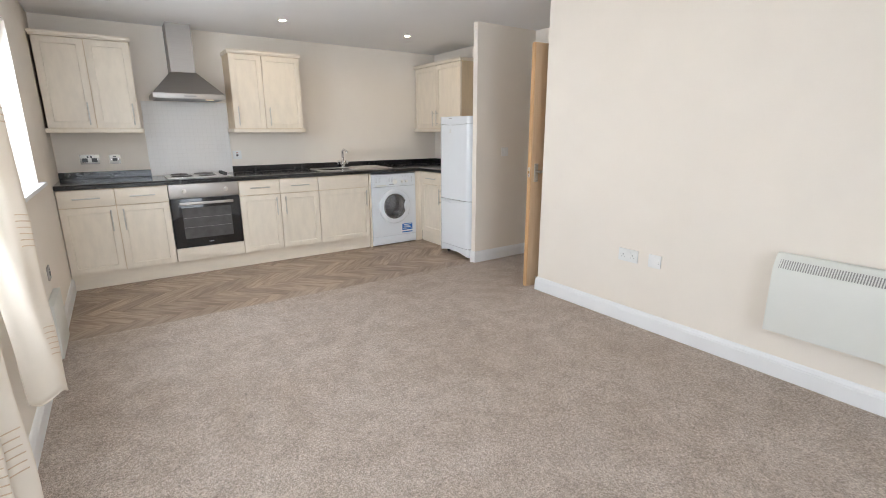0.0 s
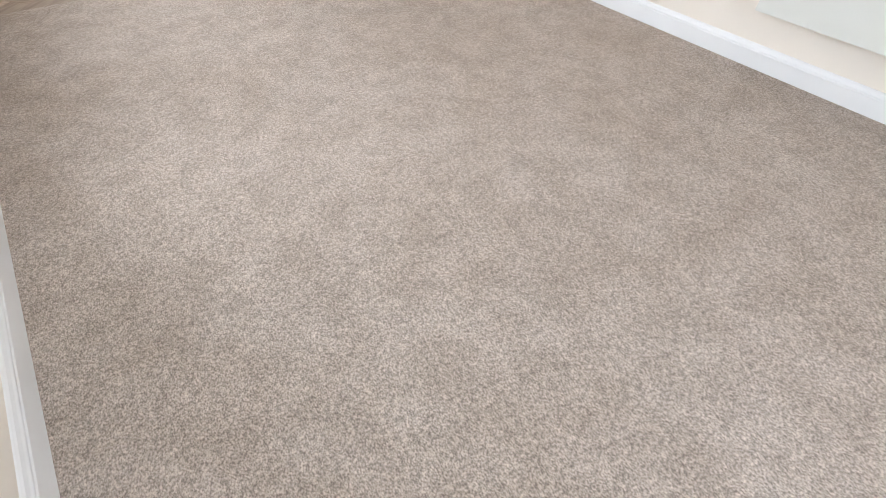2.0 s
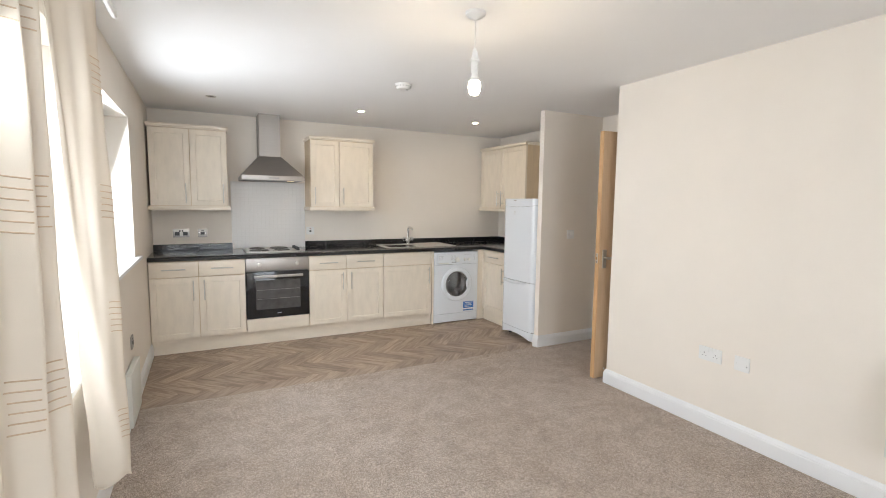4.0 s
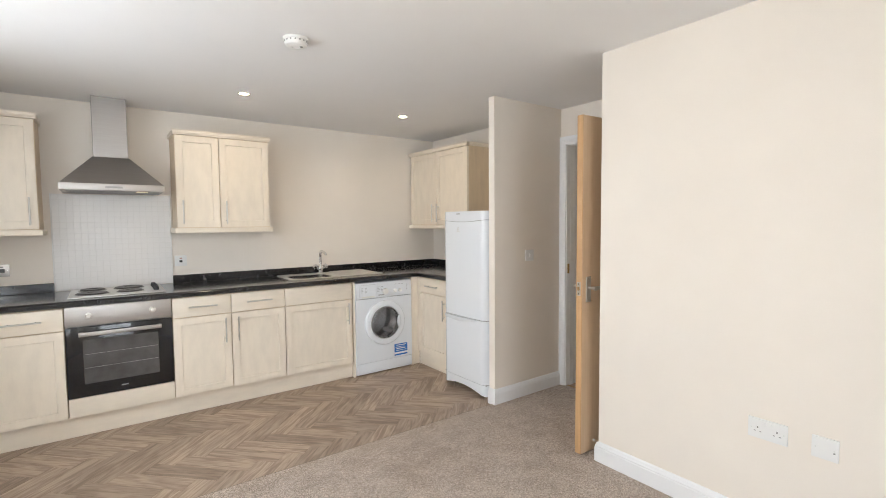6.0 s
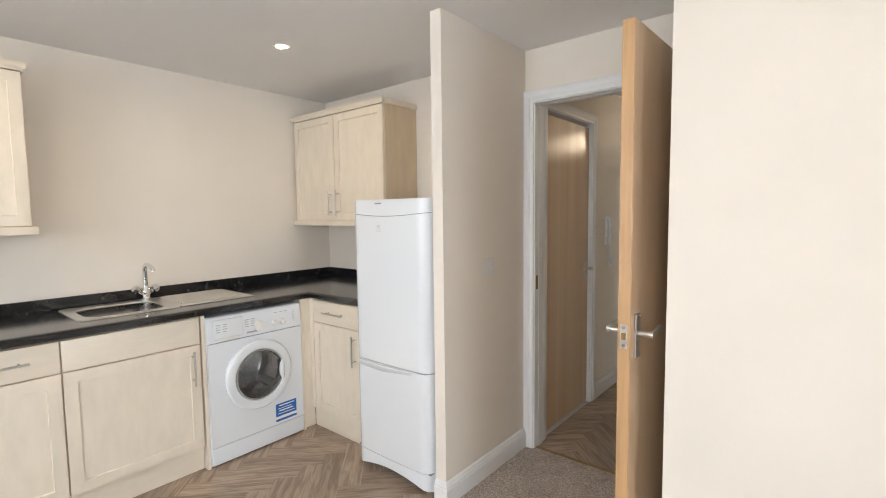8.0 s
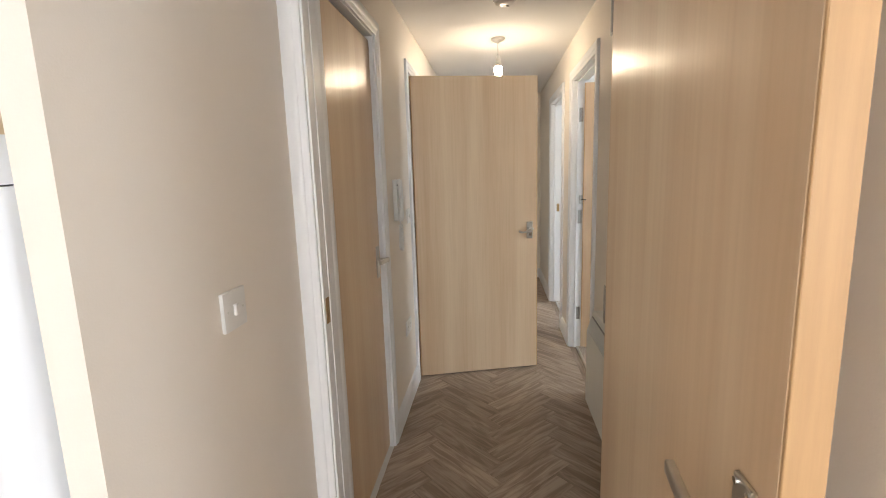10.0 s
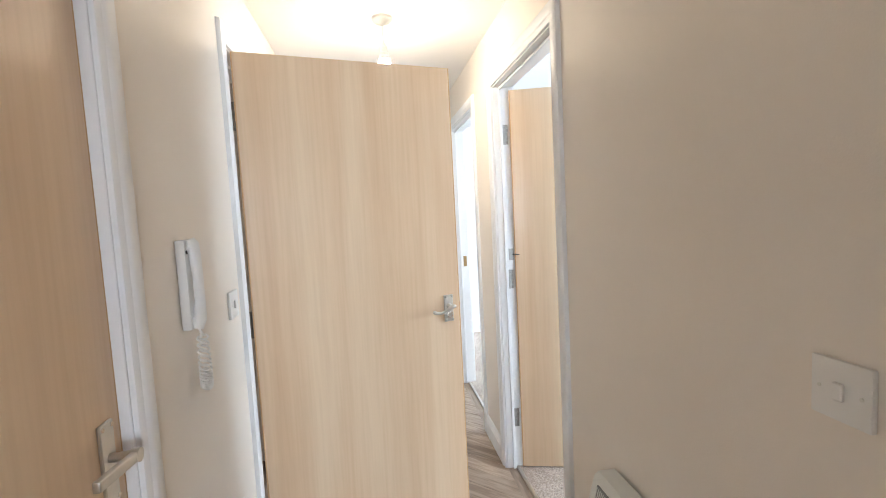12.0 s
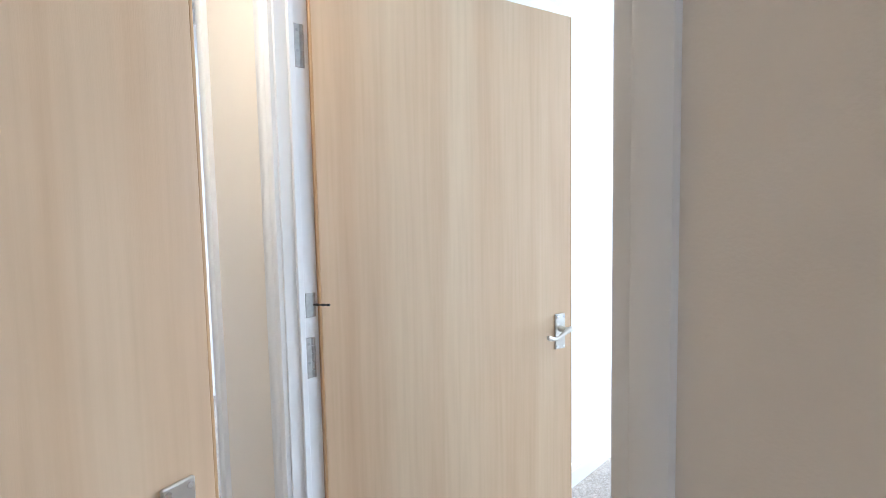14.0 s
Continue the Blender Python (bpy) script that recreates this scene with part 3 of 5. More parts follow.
# door standing open across the hall
ang3 = math.degrees(math.atan2(2.873 - 3.671, 5.51 - 5.298))
door_3 = flush_door("door_3", pose(5.298, 3.671, 0, 0, 0, ang3), 0.822, "flat maple veneer door standing open across the hall", ((0, -1), (0.04, 1)), scroll=True, turn=True)
for z in (0.28, 1.02, 1.78):
    bm = tube(bmesh.new(), [(-0.008, 0.044, z - 0.05), (-0.008, 0.044, z + 0.05)], 0.006, 10)
    part("hinge", bm, HINGE, door_3, "steel hinge knuckle")
# bedroom door, open inwards
ang4 = math.degrees(math.atan2(1.72 - 2.502, 5.665 - 5.878))
door_4 = flush_door("door_4", pose(5.878, 2.502, 0, 0, 0, ang4), 0.822, "flat maple veneer bedroom door standing open", ((0, -1), (0.04, 1)), scroll=True)
for z in (0.28, 1.03, 1.775):
    butt_hinge(f4, pose(0.0015, 0.067, z, 0, 0, 90))
cl = part("door_closer", cube(-0.001, 0.002, 0.052, 0.078, 1.13, 1.19, 0.0005), HINGE, f4, "concealed chain door closer")
bm = bmesh.new()
for k in range(6):
    tube(bm, [(0.003 + k * 0.006, 0.072 + k * 0.004, 1.16), (0.0085 + k * 0.006, 0.0757 + k * 0.004, 1.16)], 0.0032 if k % 2 else 0.0024, 8)
part("chain", bm, DARK, cl)
# thresholds
setting("trim_threshold", cube(XD + 0.012, XD + 0.03, D1[0], D1[1], -0.003, 0.009, 0.002), BRASS, "thin metal threshold bar at the hall door", "threshold")
setting("trim_threshold_bedroom", cube(D4[0], D4[1], HR - 0.066, HR - 0.048, -0.003, 0.009, 0.002), NICKEL, "thin metal threshold bar at the bedroom door", "threshold")
setting("trim_threshold_second_room", cube(D5[0], D5[1], HR - 0.066, HR - 0.048, -0.003, 0.009, 0.002), NICKEL, "thin metal threshold bar at the second doorway", "threshold")
setting("trim_floor_edge", cube(XL, 2.855, YV - 0.004, YV + 0.006, -0.003, 0.0045, 0.001), LINE, "thin strip where carpet meets vinyl", "floor trim")


# windows
def window(name, m, w, h, label, mullions=1):
    """Local x along the opening, y outwards, z from the sill; the inner wall face is y = 0."""
    o = thing(name, m, label, "window", kind="structure")
    d0, d1 = 0.15, 0.21
    fr = part("window_frame", cube(0, w, d0, d1, 0, 0.055, 0.004), UPVC, o)
    part("frame_bar", cube(0, w, d0, d1, h - 0.055, h, 0.004), UPVC, fr)
    part("frame_bar", cube(0, 0.055, d0, d1, 0.055, h - 0.055, 0.004), UPVC, fr)
    part("frame_bar", cube(w - 0.055, w, d0, d1, 0.055, h - 0.055, 0.004), UPVC, fr)
    edges = [0.055] + [w * (k + 1) / (mullions + 1) for k in range(mullions)] + [w - 0.055]
    for k in range(mullions):
        part("mullion", cube(edges[k + 1] - 0.03, edges[k + 1] + 0.03, d0, d1, 0.055, h - 0.055, 0.004), UPVC, o)
    for a, b in zip(edges, edges[1:]):
        p = part("pane", cube(a, b, d0 + 0.025, d0 + 0.031, 0.05, h - 0.05), GLASS, o)
        p.visible_shadow = False
    part("window_sill", cube(-0.05, w + 0.14, -0.035, d0, -0.022, 0.004, 0.006, 2), TRIM, o)
    return o


window("window_1", pose(XL, W1[0], W1[2], 0, 0, 90), W1[1] - W1[0], W1[3] - W1[2], "white framed window behind the cream curtains", 1)
window("window_2", pose(XL, W2[0], W2[2], 0, 0, 90), W2[1] - W2[0], W2[3] - W2[2], "white framed window beside the kitchen units", 1)
window("window_5", pose(1.35, YB, 0.4, 0, 0, 180), 1.8, 1.75, "white framed window behind the start of the walk", 1)
for k, (xa, xb, za, zb) in enumerate(win_far):
    window("window_%d" % (k + 3), pose(xb, -1.2, za, 0, 0, 180), xb - xa, zb - za, "white framed bedroom window", 1)


# ---- kitchen ----
def bar_handle(parent, p0, p1, out, r=0.0055):
    """A bar handle on two posts; out: the way it stands off."""
    p0, p1, out = Vector(p0), Vector(p1), Vector(out)
    bm = bmesh.new()
    tube(bm, [p0 + out * 0.032, p1 + out * 0.032], r, 12)
    d = (p1 - p0) * 0.16
    for q in (p0 + d, p1 - d):
        tube(bm, [q, q + out * 0.032], r * 0.85, 10)
    return part("handle", bm, NICKEL, parent, "brushed steel bar handle")


def shaker(x0, x1, z0, z1, y1=0.0, rail=0.072):
    """A framed front: a slab 20 mm thick facing -y with a shallow sunk panel."""
    bm = bmesh.new()
    y0 = y1 - 0.02
    box(bm, x0, x1, y0, y1, z0, z1)
    bmesh.ops.recalc_face_normals(bm, faces=bm.faces)
    front = min(bm.faces, key=lambda f: f.calc_center_median().y)
    bmesh.ops.inset_region(bm, faces=[front], thickness=rail)
    bmesh.ops.inset_region(bm, faces=[front], thickness=0.0035, depth=-0.008)
    outer = [e for e in bm.edges if all(abs(v.co.x - x0) < 1e-6 or abs(v.co.x - x1) < 1e-6 or abs(v.co.z - z0) < 1e-6 or abs(v.co.z - z1) < 1e-6 for v in e.verts) and all(abs(v.co.y - y0) < 1e-6 for v in e.verts)]
    bmesh.ops.bevel(bm, geom=outer, offset=0.003, segments=2, affect="EDGES")
    return bm


def slab(x0, x1, z0, z1, y1=0.0):
    return cube(x0, x1, y1 - 0.02, y1, z0, z1, 0.0025, 2)


def base_unit(m, w, cells, label, drawers=True, depth=0.56, false_drawer=False):
    """cells: (x0, x1, handle side) for each door; fronts face local -y at y = 0."""
    u = thing("base_cabinet", m, label, "kitchen cabinet", "base cabinets")
    part("body", cube(0.001, w - 0.001, 0, depth, 0.14, 0.863), CARCASS, u)
    for x0, x1, side in cells:
        g = 0.003
        d = part("door", shaker(x0 + g, x1 - g, 0.142, 0.711), FOIL, u)
        hx = x1 - 0.045 if side > 0 else x0 + 0.045
        bar_handle(d, (hx, -0.02, 0.50), (hx, -0.02, 0.685), (0, -1, 0))
        if drawers:
            f = part("drawer_front", slab(x0 + g, x1 - g, 0.718, 0.858), FOIL_H, u)
            if not false_drawer:
                cx = (x0 + x1) / 2
                bar_handle(f, (cx - 0.095, -0.02, 0.79), (cx + 0.095, -0.02, 0.79), (0, -1, 0))
    return u


YF = 4.983   # carcass fronts; doors stand 20 mm proud
base_unit(pose(XL + 0.004, YF, 0), 0.796, ((0, 0.396, 1), (0.396, 0.796, -1)), "pale maple two-door base cabinet with two drawers")
base_unit(pose(0.882, YF, 0), 0.80, ((0, 0.392, 1), (0.392, 0.80, -1)), "pale maple base cabinet between oven and sink")
base_unit(pose(1.682, YF, 0), 0.60, ((0, 0.592, 1),), "pale maple sink cabinet with plain top panel", false_drawer=True)
base_unit(pose(2.985, 4.925, 0, 0, 0, -90), 0.50, ((0, 0.46, 1),), "narrow pale maple base cabinet beside the fridge", depth=0.55)

panel = thing("oven_panel", pose(0.282, YF, 0.142), "pale maple filler panel below the oven", "kitchen cabinet")
part("front", slab(0.002, 0.597, 0, 0.122), FOIL_H, panel)
part("body", cube(0.004, 0.594, 0, 0.5, 0, 0.115), CARCASS, panel)
post = thing("end_panel", pose(2.283, YF - 0.02, 0), "pale maple end panel beside the washing machine", "kitchen panel")
part("board", cube(0, 0.018, 0, 0.58, 0, 0.863, 0.001), FOIL, post)
post = thing("corner_post", pose(2.893, YF - 0.025, 0), "pale maple corner post of the kitchen units", "kitchen panel")
part("board", cube(0, 0.02, 0, 0.58, 0, 0.863, 0.001), FOIL, post)
part("front_board", cube(0.02, 0.071, 0.0, 0.02, 0.14, 0.863, 0.001), FOIL, post)
part("side_board", cube(0.072, 0.092, -0.031, 0.02, 0.14, 0.863, 0.001), FOIL, post)
part("foot", cube(0.02, 0.105, 0.024, 0.04, 0.0, 0.139, 0.001), FOIL, post)
for x0, x1 in ((XL + 0.004, 2.28),):
    k = thing("plinth", pose(x0, YF + 0.022, 0), "pale maple kickboard along the kitchen floor", "plinth")
    part("board", cube(0, x1 - x0, 0, 0.018, 0.0, 0.139, 0.001), FOIL_H, k)
k = thing("plinth", pose(3.0, 4.98, 0, 0, 0, -90), "short pale maple kickboard beside the fridge", "plinth")
part("board", cube(0, 0.57, 0, 0.018, 0.0, 0.139, 0.001), FOIL_H, k)


def wall_unit(m, w, h, split, sides, label):
    """Two-door wall cabinet; front at local y = 0, depth 0.3 behind it."""
    u = thing("wall_cabinet", m, label, "kitchen cabinet", "wall cabinets")
    part("body", cube(0, w, 0, 0.298, 0, h), CARCASS, u, "tan maple foil carcass")
    for x0, x1, side in ((0, split, sides[0]), (split, w, sides[1])):
        d = part("door", shaker(x0 + 0.003, x1 - 0.003, 0.004, h - 0.005, rail=0.07), FOIL, u)
        hx = x1 - 0.042 if side > 0 else x0 + 0.042
        bar_handle(d, (hx, -0.02, 0.03), (hx, -0.02, 0.215), (0, -1, 0))
    cor = ((0.0, 0.0), (-0.026, 0.0), (-0.028, 0.008), (-0.034, 0.013), (-0.036, 0.02), (-0.036, 0.038), (0.0, 0.038))
    V = lambda x, y, z: Vector((x, y, z))  # noqa: E731
    part("cornice", sweep(bmesh.new(), cor, lambda y, z: V(y + 0.02, y, h + z), lambda y, z: V(w - y - 0.02, y, h + z)), FOIL_H, u)
    part("top_board", cube(-0.012, w + 0.012, 0.0, 0.298, h, h + 0.034, 0.001), FOIL_H, u)
    part("light_rail", cube(-0.018, w + 0.018, -0.036, -0.002, -0.038, 0.0, 0.003, 2), FOIL_H, u)
    part("side_rail", cube(-0.018, 0.004, -0.002, 0.296, -0.038, 0.0, 0.003), FOIL_H, u)
    part("side_rail", cube(w - 0.004, w + 0.018, -0.002, 0.296, -0.038, 0.0, 0.003), FOIL_H, u)
    return u


YU = 5.30
wall_unit(pose(XL + 0.019, YU, 1.362), 0.665, 0.735, 0.34, (1, 1), "pale maple two-door wall cabinet beside the window")
wall_unit(pose(0.975, YU, 1.362), 0.70, 0.72, 0.31, (-1, -1), "pale maple two-door wall cabinet beside the cooker hood")
wall_unit(pose(3.31, YK - 0.019, 1.362, 0, 0, -90), 0.99, 0.745, 0.485, (1, -1), "pale maple two-door wall cabinet above the fridge")

# worktop in an L, with upstand
wt = thing("worktop", pose(0, 0, 0.865), "black speckled laminate worktop in an L", "worktop")
prof = ((0.0, 0.0), (0.03, 0.0), (0.04, 0.006), (0.04, 0.03), (0.034, 0.037), (0.026, 0.04), (0.0, 0.04))
part("long_top", cube(XL + 0.002, XD - 0.002, 4.985, YK - 0.002, 0, 0.04), WORKTOP, wt)
V = lambda x, y, z: Vector((x, y, z))  # noqa: E731
part("front_edge", sweep(bmesh.new(), prof, lambda q, z: V(XL + 0.002, 4.985 - q, z), lambda q, z: V(2.995 - q, 4.985 - q, z)), WORKTOP, wt)
part("short_top", cube(2.995, XD - 0.002, 4.405, 4.985, 0, 0.04), WORKTOP, wt)
part("side_edge", sweep(bmesh.new(), prof, lambda q, z: V(2.995 - q, 4.405, z), lambda q, z: V(2.995 - q, 4.985 - q, z)), WORKTOP, wt)
for x0, x1 in ((XL + 0.002, 0.205), (0.962, XD - 0.002)):
    part("upstand", cube(x0, x1, YK - 0.022, YK - 0.002, 0.041, 0.105, 0.002), WORKTOP, wt)
part("upstand", cube(XD - 0.022, XD - 0.002, 4.405, YK - 0.023, 0.041, 0.105, 0.002), WORKTOP, wt)

# mosaic splashback behind the hob
sb = thing("splashback", pose(0.207, YK, 0.907), "white glazed mosaic tile splashback", "splashback")
part("grout_bed", cube(0, 0.754, -0.007, -0.001, 0, 0.715), GROUT, sb)
part("edge_trim", cube(-0.003, 0.002, -0.013, -0.001, 0, 0.716, 0.001), PLASTIC, sb)
part("edge_trim", cube(0.752, 0.757, -0.013, -0.001, 0, 0.716, 0.001), PLASTIC, sb)

# oven
ov = thing("built_in_oven", pose(0.282, YF - 0.02, 0.268), "stainless and black glass built-in electric oven", "oven")
part("housing", cube(0.01, 0.588, 0.02, 0.53, 0, 0.59), GREY, ov)
part("door", cube(0.001, 0.597, -0.004, 0.018, 0.0, 0.46, 0.004, 2), BLACKGLASS, ov, "black glass oven door")
part("window", cube(0.088, 0.51, -0.0062, -0.0035, 0.085, 0.375, 0.002), OVENWIN, ov, "smoked glass oven window")
bm = bmesh.new()
for z in (0.19, 0.28):
    tube(bm, [(0.095, -0.0068, z), (0.503, -0.0068, z)], 0.0014, 6)
part("shelf_line", bm, GREY, ov)
cp = part("control_panel", cube(0.001, 0.597, -0.002, 0.018, 0.468, 0.594, 0.003, 2), STEEL_H, ov, "brushed steel control panel")
for x in (0.125, 0.482):
    bm = tube(bmesh.new(), [(x, -0.002, 0.532), (x, -0.006, 0.532), (x, -0.007, 0.532), (x, -0.024, 0.532), (x, -0.026, 0.532)], [0.021, 0.021, 0.016, 0.0145, 0.012], 24)
    part("knob", bm, NICKEL, cp)
    bm = bmesh.new()
    for a in range(0, 360, 60):
        u, v = x + 0.034 * math.sin(radians(a)), 0.532 + 0.034 * math.cos(radians(a))
        box(bm, u - 0.002, u + 0.002, -0.0026, -0.0018, v - 0.002, v + 0.002)
    tagged(part("dial_mark", bm, INK, cp), kind="stuff")
bm = bmesh.new()
box(bm, 0.07, 0.53, -0.05, -0.036, 0.405, 0.432, 0.004, 2)
for x in (0.085, 0.515):
    box(bm, x - 0.01, x + 0.01, -0.036, -0.002, 0.41, 0.428)
part("handle", bm, STEEL_H, ov, "flat brushed steel handle rail")
part("badge", cube(0.285, 0.325, -0.0048, -0.0038, 0.037, 0.044, 0.002), INK, ov)

# hob
hob = thing("electric_hob", pose(0.30, 5.045, 0.906), "stainless electric hob with four solid plates", "hob")
part("plate", cube(0, 0.56, 0, 0.47, 0, 0.009, 0.006, 2), SINKSTEEL, hob)
for x, y, r in ((0.13, 0.125, 0.09), (0.13, 0.345, 0.075), (0.35, 0.125, 0.075), (0.35, 0.345, 0.09)):
    ring = part("hotplate", lathe(bmesh.new(), ((r + 0.006, 0.008), (r + 0.006, 0.013), (r, 0.016), (r - 0.006, 0.022), (0.03, 0.0225), (0.026, 0.019), (0, 0.019)), Matrix.Translation((x, y, 0)), 36), RING, hob, "round cast iron hotplate")
    part("rim", lathe(bmesh.new(), ((r + 0.006, 0.008), (r + 0.011, 0.009), (r + 0.011, 0.012), (r + 0.006, 0.0135)), Matrix.Translation((x, y, 0)), 36), CHROME, ring)
for k in range(4):
    bm = tube(bmesh.new(), [(0.507, 0.10 + k * 0.085, 0.008), (0.507, 0.10 + k * 0.085, 0.028), (0.507, 0.10 + k * 0.085, 0.03)], [0.018, 0.016, 0.013], 18)
    box(bm, 0.492, 0.522, 0.096 + k * 0.085, 0.104 + k * 0.085, 0.026, 0.037)
    part("knob", bm, DARK, hob, "black hob knob")

# cooker hood
hd = thing("cooker_hood", pose(0.282, 5.11, 1.628), "stainless steel chimney cooker hood", "cooker hood")
part("rim", cube(0, 0.60, 0, 0.47, 0, 0.045, 0.003, 2), STEEL_H, hd)
bm = bmesh.new()
lo = [bm.verts.new(p) for p in ((0.004, 0.004, 0.045), (0.596, 0.004, 0.045), (0.596, 0.468, 0.045), (0.004, 0.468, 0.045))]
hi = [bm.verts.new(p) for p in ((0.185, 0.225, 0.25), (0.405, 0.225, 0.25), (0.405, 0.468, 0.25), (0.185, 0.468, 0.25))]
for k in range(4):
    bm.faces.new((lo[k], lo[(k + 1) % 4], hi[(k + 1) % 4], hi[k]))
bm.faces.new(hi)
bm.faces.new(lo[::-1])
part("canopy", bm, STEEL, hd, "sloping brushed steel canopy", smooth=None)
part("chimney", cube(0.19, 0.40, 0.23, 0.468, 0.25, H - 1.628, 0.002), STEEL, hd, "brushed steel chimney duct")
part("filter", cube(0.03, 0.57, 0.03, 0.44, -0.004, 0.001), GREY, hd)
# added glowing plate: stands in for the warm glint on the rim
part("lamp", cube(0.43, 0.50, 0.025, 0.07, -0.008, -0.003, 0.002), HOODGLINT, hd, "small faintly glowing plate in place of a reflection on the hood")
part("switch_row", cube(0.25, 0.35, -0.003, 0.001, 0.014, 0.028, 0.001), GREY, hd)

# sink and tap
sk = thing("sink", pose(1.785, 5.10, 0.9055), "stainless steel inset sink with ribbed drainer", "sink")
bm = bmesh.new()
W, D = 0.88, 0.44


def rounded(x0, x1, y0, y1, r, n=6):
    out = []
    for cx, cy, a0 in ((x1 - r, y0 + r, -90), (x1 - r, y1 - r, 0), (x0 + r, y1 - r, 90), (x0 + r, y0 + r, 180)):
        for k in range(n + 1):
            a = radians(a0 + 90 * k / n)
            out.append((cx + r * math.cos(a), cy + r * math.sin(a)))
    return out


loops = [[(x, y, 0.0005) for x, y in rounded(0, 0.46, 0, D, 0.03)], [(x, y, 0.006) for x, y in rounded(0.006, 0.46, 0.006, D - 0.006, 0.028)],
         [(x, y, 0.004) for x, y in rounded(0.045, 0.415, 0.04, D - 0.075, 0.09)], [(x, y, -0.02) for x, y in rounded(0.055, 0.405, 0.05, D - 0.085, 0.085)],
         [(x, y, -0.14) for x, y in rounded(0.085, 0.405, 0.075, D - 0.11, 0.07)], [(x, y, -0.15) for x, y in rounded(0.12, 0.37, 0.11, D - 0.145, 0.05)]]
rings = [[bm.verts.new(p) for p in lp] for lp in loops]
for a, b in zip(rings, rings[1:]):
    for n in range(len(a)):
        bm.faces.new((a[n], a[(n + 1) % len(a)], b[(n + 1) % len(a)], b[n]))
bm.faces.new(rings[-1])
part("bowl", bm, SINKSTEEL, sk)
part("drainer", cube(0.46, W, 0.004, D - 0.004, 0.0, 0.005, 0.003, 2), SINKSTEEL, sk)
for k in range(8):
    y = 0.065 + k * 0.043
    part("drainer_rib", tube(bmesh.new(), [(0.485, y, 0.002), (0.50, y, 0.0065), (0.82, y, 0.0065), (0.835, y, 0.002)], 0.0105, 10), SINKSTEEL, sk)
    if k:
        # flat grey strip: the shade between two ribs, put in as colour
        part("groove_shade", cube(0.50, 0.82, y - 0.026, y - 0.017, 0.0046, 0.0056), GREY, sk)
part("waste", lathe(bmesh.new(), ((0.045, -0.149), (0.04, -0.147), (0.03, -0.149), (0, -0.149)), Matrix.Translation((0.245, 0.19, 0))), CHROME, sk)
tp = thing("mixer_tap", pose(2.205, 5.515, 0.911), "chrome monobloc mixer tap with two handles", "tap")
part("base", lathe(bmesh.new(), ((0.027, 0), (0.027, 0.006), (0.022, 0.012), (0.022, 0.022), (0.031, 0.042), (0.030, 0.05), (0.019, 0.068), (0.016, 0.08), (0, 0.08))), CHROME, tp)
sp = [(0, 0, 0.06), (0, 0, 0.17), (0, -0.006, 0.19), (0, -0.02, 0.204), (0, -0.045, 0.21), (0, -0.075, 0.206), (0, -0.125, 0.196), (0, -0.135, 0.188), (0, -0.136, 0.176)]
part("spout", tube(bmesh.new(), sp, [0.0145, 0.013, 0.0128, 0.0126, 0.0125, 0.0125, 0.012, 0.0125, 0.0125], 16), CHROME, tp)
for s in (-1, 1):
    bm = tube(bmesh.new(), [(s * 0.015, 0, 0.036), (s * 0.036, 0, 0.050), (s * 0.039, 0, 0.052)], [0.012, 0.011, 0.018], 14)
    tube(bm, [(s * 0.039, 0, 0.052), (s * 0.044, 0, 0.0555), (s * 0.062, 0, 0.068), (s * 0.068, 0, 0.072)], [0.019, 0.027, 0.024, 0.013], 8)
    part("tap_handle", bm, CHROME, tp)


# washing machine
wm = thing("washing_machine", pose(2.303, 4.948, 0), "white front-loading washing machine, door shut", "washing machine")
ww = 0.583
for x in (0, ww - 0.012):
    part("side_panel", cube(x, x + 0.012, 0.012, 0.56, 0.012, 0.848, 0.002), APPLIANCE, wm)
part("lid", cube(0.0125, ww - 0.0125, 0.012, 0.56, 0.832, 0.8478, 0.004, 2), APPLIANCE, wm)
part("base", cube(0.0125, ww - 0.0125, 0.015, 0.56, 0.012, 0.1), APPLIANCE, wm)
part("back_panel", cube(0.0125, ww - 0.0125, 0.45, 0.56, 0.1005, 0.8315), APPLIANCE, wm)
part("fascia_backing", cube(0.0125, ww - 0.0125, 0.014, 0.03, 0.705, 0.8315), APPLIANCE, wm)


def holed_panel(x0, x1, z0, z1, cx, cz, r, y0, y1, n=48):
    """A flat front with a round hole for the door."""
    bm = bmesh.new()
    rings = [[], [], [], []]
    for k in range(n):
        a = 2 * math.pi * (k + 0.5) / n
        c, s = math.cos(a), math.sin(a)
        t = min(((x1 if c > 0 else x0) - cx) / c if abs(c) > 1e-6 else 9, ((z1 if s > 0 else z0) - cz) / s if abs(s) > 1e-6 else 9)
        for ring, (q, y) in zip(rings, ((r, y1), (r, y0), (t, y0), (t, y1))):
            ring.append(bm.verts.new((cx + q * c, y, cz + q * s)))
    for ring in rings[2:]:
        for x in (x0, x1):
            for z in (z0, z1):
                v = min(ring, key=lambda v: (v.co.x - x) ** 2 + (v.co.z - z) ** 2)
                v.co.x, v.co.z = x, z
    for a, b in zip(rings, rings[1:]):
        for k in range(n):
            bm.faces.new((a[k], a[(k + 1) % n], b[(k + 1) % n], b[k]))
    return bm


